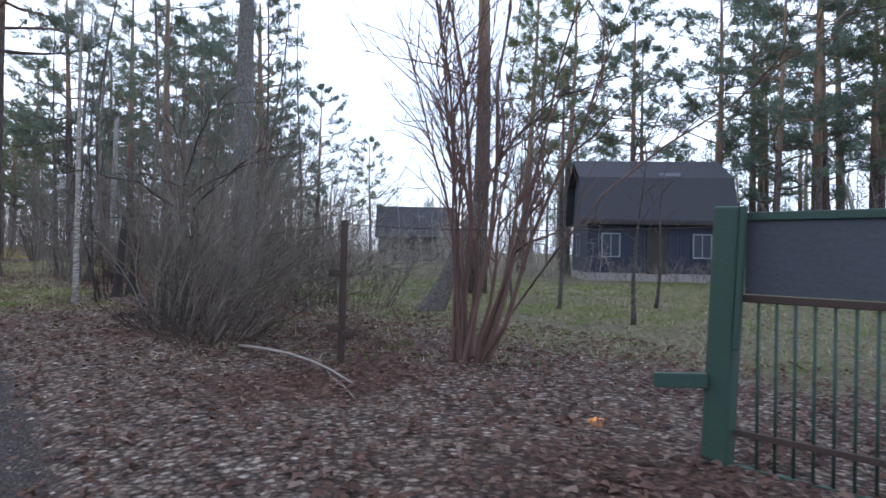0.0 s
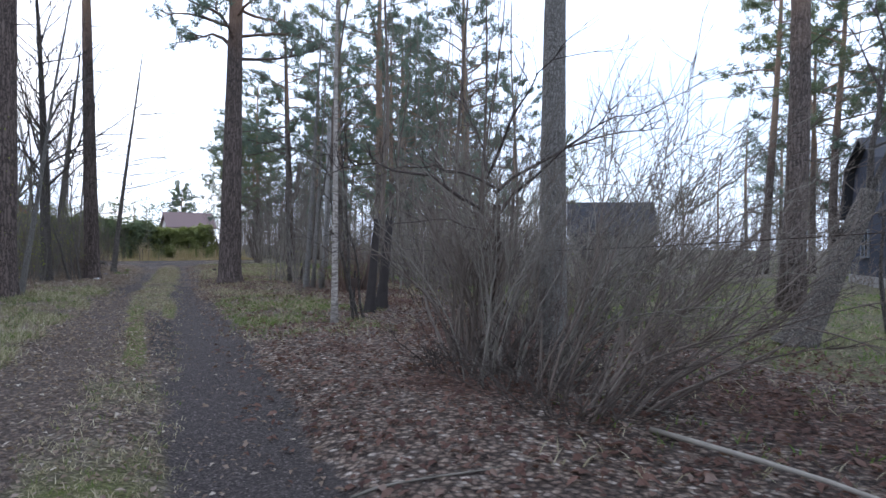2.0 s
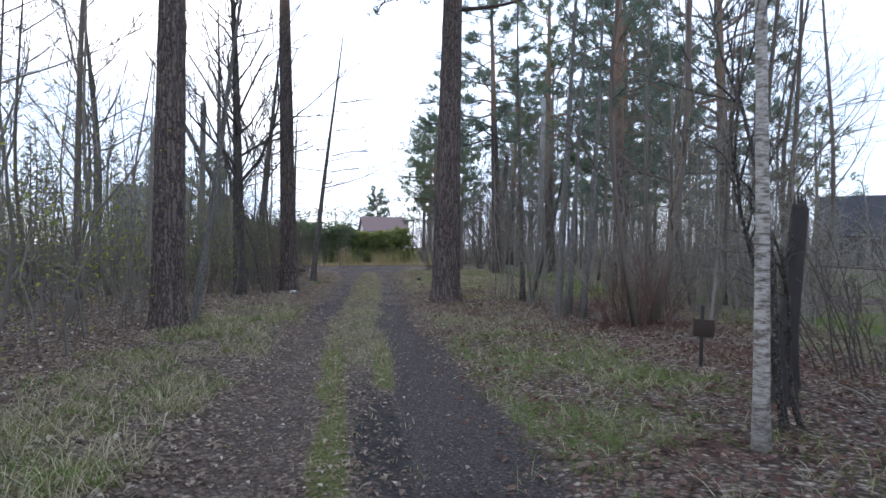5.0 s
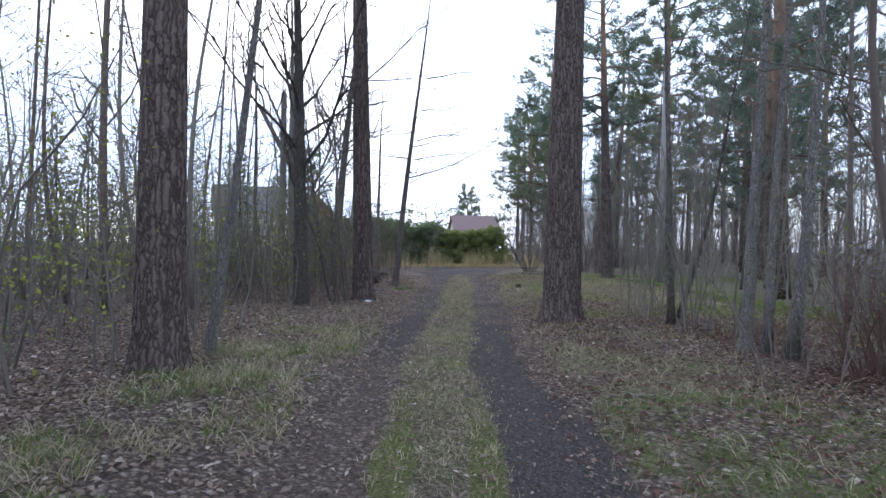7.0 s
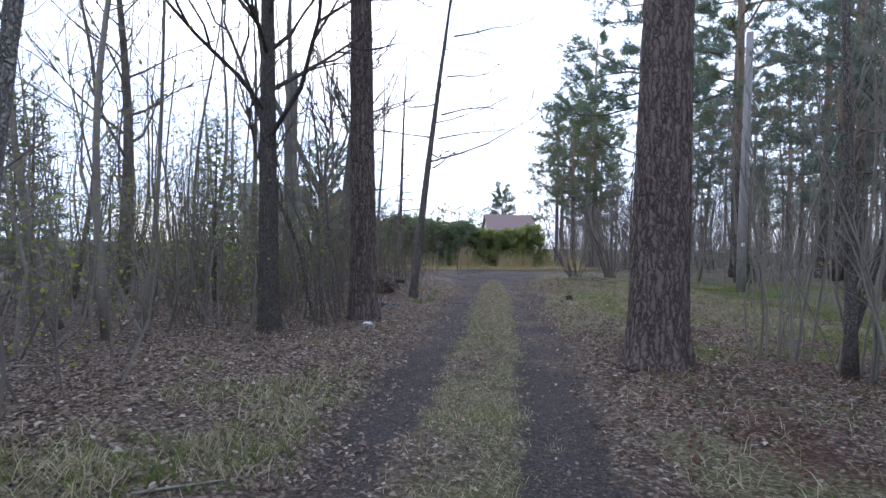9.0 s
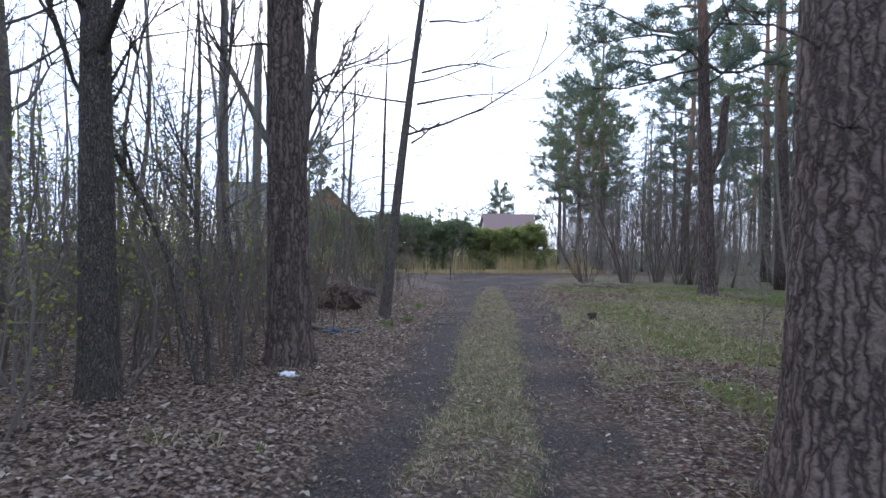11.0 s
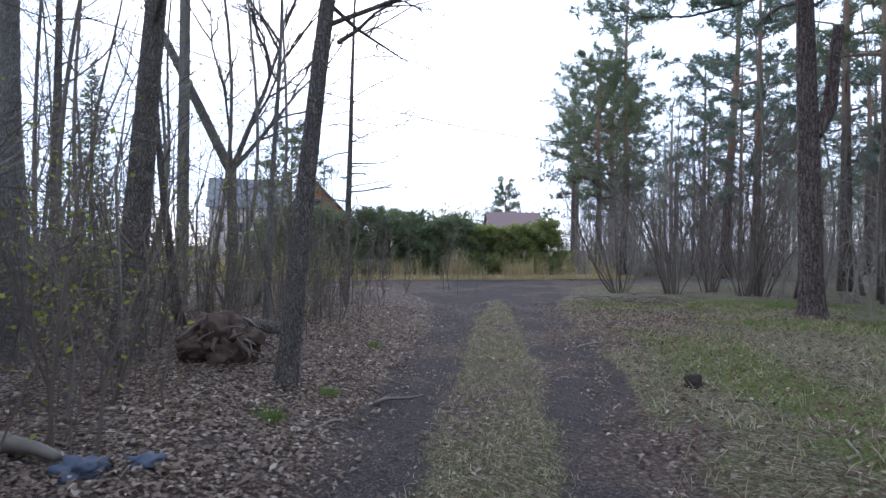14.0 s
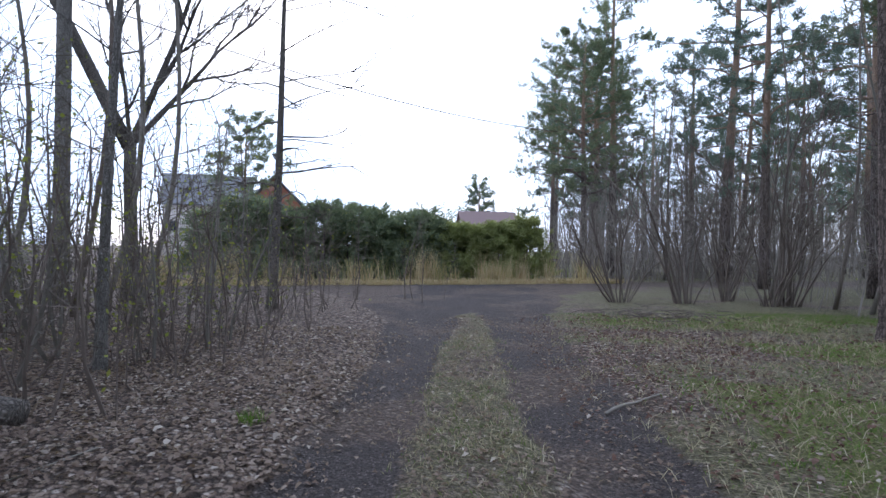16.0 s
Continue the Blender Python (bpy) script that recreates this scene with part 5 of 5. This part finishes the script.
far_wood("roadside_brush", 90, (-16, 0), (-8, -3.3), "bare brush along the crossing road", twig_brown, 0.8, 3.0, by_road, (0.008, 0.013), 4, 30)
far_wood("tall_brush", 150, (-9, 33), (-19, -5.0), "thin saplings coming into leaf", twig_grey, 3, 6, xy, (0.009, 0.016), 75, 60)
far_wood("undergrowth_brush", 300, (2, 14), (4.2, 20), "grey brush between young trees", twig_grey, 1.0, 3.6, xy, (0.007, 0.013), 3)
far_wood("tall_brush", 75, (3, 17), (5, 22), "thin saplings between the pines", twig_grey, 3, 6.5, xy, (0.009, 0.016), 8, 60)
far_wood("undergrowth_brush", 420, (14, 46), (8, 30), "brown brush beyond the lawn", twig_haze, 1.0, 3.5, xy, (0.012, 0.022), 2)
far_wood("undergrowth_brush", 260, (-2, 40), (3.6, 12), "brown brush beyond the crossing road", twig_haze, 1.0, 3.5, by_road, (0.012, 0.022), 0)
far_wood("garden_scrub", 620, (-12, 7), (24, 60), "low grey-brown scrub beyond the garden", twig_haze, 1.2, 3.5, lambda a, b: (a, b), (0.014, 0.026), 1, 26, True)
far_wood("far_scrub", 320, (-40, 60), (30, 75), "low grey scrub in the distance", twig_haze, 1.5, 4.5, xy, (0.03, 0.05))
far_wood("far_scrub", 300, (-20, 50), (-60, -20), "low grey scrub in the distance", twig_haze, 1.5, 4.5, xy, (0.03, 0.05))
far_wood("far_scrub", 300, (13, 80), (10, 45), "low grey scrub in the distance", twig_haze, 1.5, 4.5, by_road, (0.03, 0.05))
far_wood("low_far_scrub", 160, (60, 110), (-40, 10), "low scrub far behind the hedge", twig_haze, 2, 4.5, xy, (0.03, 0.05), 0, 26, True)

# ---- ground cover ----
random.seed(21)


def litter_field(name, n, us, vs, mat, label, want, size=(0.03, 0.075), small=False):
    g, made = Geo(), 0
    while made < n:
        u, v = rnd(*us), rnd(*vs)
        x, y = xy(u, v)
        if rnd(0, 1) > want(x, y, u, v):
            n -= 0.2
            continue
        made += 1
        z = ground_z(x, y)
        w = rnd(0, 6.283)
        d = Vector((math.cos(w), math.sin(w), rnd(-0.15, 0.45))).normalized()
        side = Vector((-math.sin(w), math.cos(w), rnd(-0.5, 0.5))).normalized()
        length = rnd(*size)
        p = Vector((x, y, z + rnd(0.002, 0.018)))
        s = len(g.v)
        up = Vector((0, 0, length * rnd(0.05, 0.3)))
        wide = length * rnd(0.2, 0.34)
        if small:
            g.v += [p, p + d * length * 0.5 + side * wide + up, p + d * length, p + d * length * 0.4 - side * wide + up]
            g.f.append((s, s + 1, s + 2, s + 3))
        else:
            g.v += [p, p + d * length * 0.3 + side * wide + up, p + d * length * 0.75 + side * wide * 0.75 + up, p + d * length, p + d * length * 0.5 - side * wide + up]
            g.f.append((s, s + 1, s + 2, s + 3, s + 4))
    ob = part(name, g, mat, None, "", False)
    return tagged(ob, label, "leaves", "", "stuff")


def leafy(x, y, u, v):
    a, b, c, d = zones(x, y)
    return max(0.22, min(1, c * 1.3) * (1 - 0.85 * min(1, a)) * (1 - 0.5 * b))


litter_field("fallen_leaves", 34000, (-12, 30), (-7, -0.9), litter, "fallen brown leaves beside the track", leafy, (0.04, 0.09))
litter_field("fallen_leaves", 26000, (7, 33), (0.9, 8), litter_red, "fallen red-brown leaves on the grass verge", leafy)
litter_field("fallen_leaves", 18000, (-13, 8), (0.9, 8), litter_red, "fallen red-brown leaves by the garden", leafy, (0.04, 0.095))
litter_field("near_fallen_leaves", 24000, (-8, 27), (-4.2, -0.95), litter, "fallen brown leaves along the track", leafy, (0.03, 0.065))
litter_field("near_fallen_leaves", 9000, (4, 30), (0.95, 5.0), litter, "fallen brown leaves along the track", lambda x, y, u, v: 0.35 + 0.6 * abs(n2(x, y, 0.5, 71)), (0.03, 0.07))
litter_field("leaf_scraps", 26000, (-12, 33), (-1.4, 1.4), litter, "leaf scraps on the dirt track", lambda x, y, u, v: (0.35 + 0.6 * abs(n2(x, y, 0.6, 50))) * (1 - (0.8 if v > 0 or u > 10 else 0.3) * track(u, v, x, y)), (0.02, 0.065), True)


def grass_spots(n, us, vs, want):
    out = []
    while len(out) < n:
        n -= 0.15
        u, v = rnd(*us), rnd(*vs)
        x, y = xy(u, v)
        if rnd(0, 1) < want(x, y, u, v):
            out.append((x, y))
    return out


def grassy(x, y, u, v):
    a, b, c, d = zones(x, y)
    return max(0, b * 1.2 - 0.1) * (1 - min(1, a))


def green_patch(x, y, u, v):
    a, b, c, d = zones(x, y)
    return min(1, 1.6 * d + 0.25 * b) * (1 - min(1, a))


scatter_blades("track_grass", grass_spots(4600, (-10, 30), (-0.62, 0.62), grassy), dry_grass, "short dry grass between the ruts", "grass", 0.07, 0.006, 0.8, 5, 0.05)
scatter_blades("track_green_grass", grass_spots(1300, (-10, 30), (-0.6, 0.6), grassy), green_grass, "short green grass between the ruts", "grass", 0.055, 0.006, 0.6, 6, 0.04)
scatter_blades("verge_dry_grass", grass_spots(3800, (-9, 16), (-4.5, -1.2), grassy), dry_grass, "matted dry grass along the verge", "grass", 0.17, 0.007, 1.1, 9, 0.08)
scatter_blades("verge_green_grass", grass_spots(3000, (-9, 16), (-4.5, -1.2), grassy), green_grass, "green grass along the verge", "grass", 0.13, 0.007, 0.7, 8, 0.06)
scatter_blades("sign_verge_grass", grass_spots(1700, (-2, 7), (1.1, 4.2), grassy), green_grass, "green grass on the verge by the sign", "grass", 0.09, 0.007, 0.8, 7, 0.07)
scatter_blades("lawn_grass", grass_spots(14000, (-1, 34), (1.4, 9.5), green_patch), lawn_green, "low green grass at the edge of the wood", "grass", 0.06, 0.008, 0.7, 5, 0.07)
scatter_blades("lawn_dry_grass", grass_spots(4600, (-1, 33), (1.2, 7), lambda x, y, u, v: 0.25 + grassy(x, y, u, v)), dry_grass, "dry grass at the edge of the wood", "grass", 0.16, 0.007, 1.4, 5, 0.1)


def stick(a, b, r, label="dry grey stick lying on the ground"):
    g = Geo()
    a, b = Vector((*a, ground_z(*a) + r)), Vector((*b, ground_z(*b) + r))
    pts = curve_points(a, b, 6, 0.04 * (b - a).length)
    for p in pts:
        p.z = max(p.z, ground_z(p.x, p.y) + r)
    g.tube(pts, [r * (1 - 0.09 * i) for i in range(7)], 6)
    ob = part("stick", g, twig_grey)
    return tagged(ob, label, "stick", "fallen sticks")


for i in range(46):
    u, v = rnd(-10, 30), rnd(-7, 7)
    if abs(v) < 1.3:
        v = math.copysign(1.5 + rnd(0, 3), v)
    x, y = xy(u, v)
    w, n = rnd(0, 6.28), rnd(0.25, 0.9)
    stick((x, y), (x + math.cos(w) * n, y + math.sin(w) * n), rnd(0.006, 0.014))
stick((-2.3, 6.9), (-0.75, 5.1), 0.022, "long pale fallen branch by the thicket")
stick((-1.05, 5.6), (-0.65, 4.6), 0.014)


# ---- small things ----
def lump(name, x, y, size, squash, mat, label, category, rough=0.35, seed=0.0):
    bm = bmesh.new()
    bmesh.ops.create_icosphere(bm, subdivisions=3, radius=1)
    for v in bm.verts:
        n = v.co.normalized()
        k = 1 + rough * noise.noise(n * 1.7 + Vector((seed, 0, 0))) + 0.6 * rough * noise.noise(n * 4.5 + Vector((0, seed, 0)))
        v.co = Vector((n.x * k * size, n.y * k * size * 0.8, max(-0.2, n.z + 0.3) * k * size * squash))
    bm.verts.index_update()
    g = Geo()
    g.v, g.f = [v.co.copy() for v in bm.verts], [tuple(v.index for v in f.verts) for f in bm.faces]
    bm.free()
    ob = part(name, g, mat)
    ob.matrix_basis = pose(x, y, ground_z(x, y), 0, 0, rnd(0, 360))
    return tagged(ob, label, category)


lump("stump_clod", -21.24, 27.39, 0.11, 0.9, dark_clod, "dark rotten clod on the grass verge", "clod", 0.5, 3)
lump("plastic_bag", -20.52, 19.85, 0.09, 0.4, white_plastic, "crumpled white plastic bag by the pine", "litter", 0.9, 5)
lump("cloth_rag", -22.82, 22.04, 0.16, 0.3, wet_rag, "wet blue-grey rag among leaves", "litter", 0.9, 8)
lump("cloth_rag", -22.74, 22.42, 0.12, 0.3, wet_rag, "wet blue-grey rag among leaves", "litter", 0.9, 11)
lump("plastic_wrapper", 1.05, 4.07, 0.05, 0.6, orange_plastic, "faded orange plastic wrapper on dead leaves", "litter", 0.8, 2)
for i in range(70):
    x, y = -26.4 + random.gauss(0, 0.7), 36.2 + random.gauss(0, 0.5)
    w, n = rnd(0, 6.28), rnd(0.3, 0.8)
    g = Geo()
    z = ground_z(x, y) + rnd(0.01, 0.2)
    a, b = Vector((x, y, z)), Vector((x + math.cos(w) * n, y + math.sin(w) * n, max(ground_z(x, y) + 0.01, z + rnd(-0.15, 0.1))))
    g.tube(curve_points(a, b, 4, 0.04), [0.012, 0.01, 0.008, 0.007, 0.004], 5)
    tagged(part("brush_stick", g, twig_brown), "dry stick in a heap of cut brush", "stick", "brush heap")
lump("plastic_scrap", -17.18, 23.14, 0.05, 0.5, wet_rag, "scrap of blue plastic on the grass", "litter", 0.7, 14)

# garden
random.seed(33)
for x, y, h in ((2.43, 12.5, 2.6), (3.17, 9.96, 2.2), (1.6, 13.6, 2.0), (4.6, 13.0, 2.4)):
    bare_tree(seat(x, y), (x + rnd(-0.15, 0.15), y, 2), h * 1.3, 0.045, "young crooked fruit tree in the garden", dark_bark, 9, 0.4, 1.0, False, 0, 0.12, 1, "tree", "fruit_tree", "garden fruit trees")
for x, y in ((-2.2, 14.4), (-1.0, 15.2), (-3.6, 15.0), (4.6, 23.4), (6.4, 24.0), (7.6, 24.3), (8.6, 23.8), (10.0, 24.2), (11.4, 24.6), (13.2, 23.0), (14.6, 22.6), (12.4, 25.6)):
    shrub(seat(x, y), "low dark garden bush", 24, 1.1, 0.7, 0.6, (0, 0), twig_brown, 0.01, 6, 0, 0.4, "garden_bush", "garden bushes", "shrub", False)


def garden_spots(n, want):
    out = []
    while len(out) < n:
        x, y = rnd(-3, 11), rnd(6, 23)
        n -= 0.15
        if rnd(0, 1) < want(x, y):
            out.append((x, y))
    return out


scatter_blades("garden_grass", garden_spots(3200, lambda x, y: min(1, 0.25 + 0.09 * (y - 7)) * (0.6 + 0.6 * n2(x, y, 0.5, 61))), lawn_green, "thin green grass in the garden", "grass", 0.09, 0.012, 0.8, 6, 0.12)
scatter_blades("garden_dry_grass", garden_spots(1800, lambda x, y: 0.6), dry_grass, "dry grass in the garden", "grass", 0.12, 0.01, 1.2, 6, 0.12)
g = Geo()
for x, y in garden_spots(6000, lambda x, y: min(1, 1.4 - 0.06 * (y - 6))):
    z, w, n = ground_z(x, y), rnd(0, 6.283), rnd(0.05, 0.1)
    d = Vector((math.cos(w), math.sin(w), rnd(0, 0.4)))
    g.leaf(Vector((x, y, z + 0.012)), d, Vector((-math.sin(w), math.cos(w), rnd(-0.3, 0.3))), n, n * 0.6)
tagged(part("garden_leaves", g, litter_red, None, "", False), "red-brown leaves scattered in the garden", "leaves", "", "stuff")


# fresh green tufts
def tuft(x, y, h, n):
    scatter_blades("grass_tuft", [(x + rnd(-0.1, 0.1), y + rnd(-0.1, 0.1)) for _ in range(n)], lawn_green, "fresh green grass tuft among dead leaves", "grass", h, 0.007, 0.5, 14, 0.05)


for x, y, h, n in ((-10.25, 8.15, 0.22, 9), (-23.72, 24.43, 0.13, 6), (-23.18, 23.55, 0.15, 9), (-25.59, 26.54, 0.12, 7), (-10.6, 8.7, 0.14, 5)):
    tuft(x, y, h, n)
bare_tree(seat(-16.23, 21.69), (-16.3, 21.75, 1.0), 1.3, 0.012, "thin bare seedling on the verge", twig_brown, 5, 0.4, 0.4, False, 0, 0.05, 0, "sapling", "seedling_tree")

# ---- long level branches over the track, and the wood past the hedge's end ----
random.seed(77)
for z, n in ((7.2, 2.2), (5.05, 2.5), (4.4, 2.1), (6.1, 1.5), (3.6, 1.0)):
    g = Geo()
    twigs(g, Vector((0.096 * z, 0.098 * z, z)), Vector((0.7, 0.68, 0.22)), n, 0.026, 2, 0.4, 0.08, 3)
    part("branch", g, grey_bark, LEVEL_TREE)
for z, n in ((6.9, 2.3), (5.8, 2.1), (5.1, 2.2), (4.5, 1.9), (3.8, 1.5), (3.2, 1.3)):
    g = Geo()
    twigs(g, Vector((0.027 * z, 0.024 * z, z)), Vector((0.7 + rnd(-0.2, 0.2), 0.7, 0.25)), n, 0.02, 2, 0.4, 0.05, 3)
    part("branch", g, grey_bark, DEAD_TREE)
pine(seat(-37.2, 52.2), (-37.1, 52.2, 8), 12.4, 0.2, "dense bushy pine past the end of the hedge", pine_bark, 0.36, 3.4, 52, needles, wide=True)
for x, y, h in ((-37.6, 51.4, 4.0), (-36.2, 51.0, 4.6), (-35.0, 50.4, 4.2), (-38.4, 53.4, 4.6), (-33.6, 49.8, 4.8)):
    shrub(seat(x, y), "bare multi-stemmed bush by the crossing road", 16, h, 0.35, 0.35, (0, 0), twig_haze, 0.022, 7, 0, 0.25, group="roadside bushes", split=False)
spruce(seat(-39.2, 26.35), 7.0, 1.25)
pine(seat(-79.6, 95.6), (-79.6, 95.6, 8), 10.8, 0.2, "lone pine far behind the hedge", pine_bark, 0.55, 2.6, 40, needles_blue, wide=True)


def far_grove(name, trees, label):
    """Round distant crowns over their trunks."""
    g, t = Geo(), Geo()
    for x, y, h in trees:
        t.tube([(x, y, -0.1), (x + 0.3, y, h * 0.9)], [0.3, 0.08], 6)
        for i in range(70):
            d = rvec()
            q = Vector((x + d.x * h * 0.3, y + d.y * h * 0.3, h * (0.62 + 0.36 * d.z * (1 - 0.3 * abs(d.x)))))
            for _ in range(8):
                e = rvec().normalized()
                g.blade(q + rvec(0.6), e, e.cross(rvec()).normalized(), rnd(0.6, 1.2), 0.35)
    ob = tagged(part(name, t, pine_bark), label, "woodland", "", "stuff")
    tagged(part("far_crowns", g, needles, ob, "", False), kind="stuff")


far_grove("distant_trees", [(-21 - d * math.sin(radians(b)), 24 + d * math.cos(radians(b)), h) for b, d, h in ((41.2, 205, 17.5), (42.6, 215, 16), (43.7, 200, 18.5), (45.2, 210, 16.5), (46.8, 220, 17), (48.6, 205, 15), (50.5, 215, 16), (37.2, 210, 15.5), (35.6, 200, 17))], "rounded distant trees beyond the hedge")
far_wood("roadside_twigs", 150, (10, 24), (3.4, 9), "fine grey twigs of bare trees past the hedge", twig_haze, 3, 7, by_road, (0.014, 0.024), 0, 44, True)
far_wood("garden_brush", 260, (11, 36), (23, 46), "dark brush under the pines behind the garden", twig_brown, 1.2, 4.0, lambda a, b: (a, b), (0.014, 0.024), 0, 30)
far_wood("roadside_brush", 240, (-46, -13), (4.5, 20), "grey-green brush across the crossing road", twig_grey, 2.0, 6.0, by_road, (0.014, 0.024), 22, 34, True)

# budding stems at the foot of the pine, and pieces of fallen wood
shrub(seat(-20.75, 19.3), "young tree of several stems coming into leaf beside the pine", 4, 6.5, 0.3, 0.02, (0.0, 0.0), grey_bark, 0.042, 12, 420, 0.0, name="budding_tree", category="tree")
stick((-11.2, 7.6), (-10.4, 8.15), 0.03, "dark rotten branch lying in the verge")
stick((-23.28, 24.72), (-23.27, 25.37), 0.022, "pale bent stick beside the track")
stick((-23.72, 29.03), (-23.5, 29.75), 0.018, "pale short stick on the verge")
stick((-23.6, 21.75), (-22.95, 21.95), 0.07, "dark rotting log half sunk in dead leaves")
for x, y, n, h in ((-14.4, 22.0, 14, 5.2), (-13.4, 21.3, 10, 5.8), (-12.6, 20.6, 9, 5.0)):
    shrub(seat(x, y), "clump of thin straight young stems", n, h, 0.45, 0.1, (0, 0), twig_grey, 0.018, 7, 30, 0.1, "sapling_clump", "sapling clumps", "shrub")
for x, y in ((-4.6, 13.9), (-2.9, 12.7), (-6.0, 15.2), (-1.9, 11.9)):
    shrub(seat(x, y), "dark tangled bare brush at the garden fence", 34, 2.0, 0.9, 0.4, (0, 0), twig_shaded, 0.011, 6, 30, 0.45)
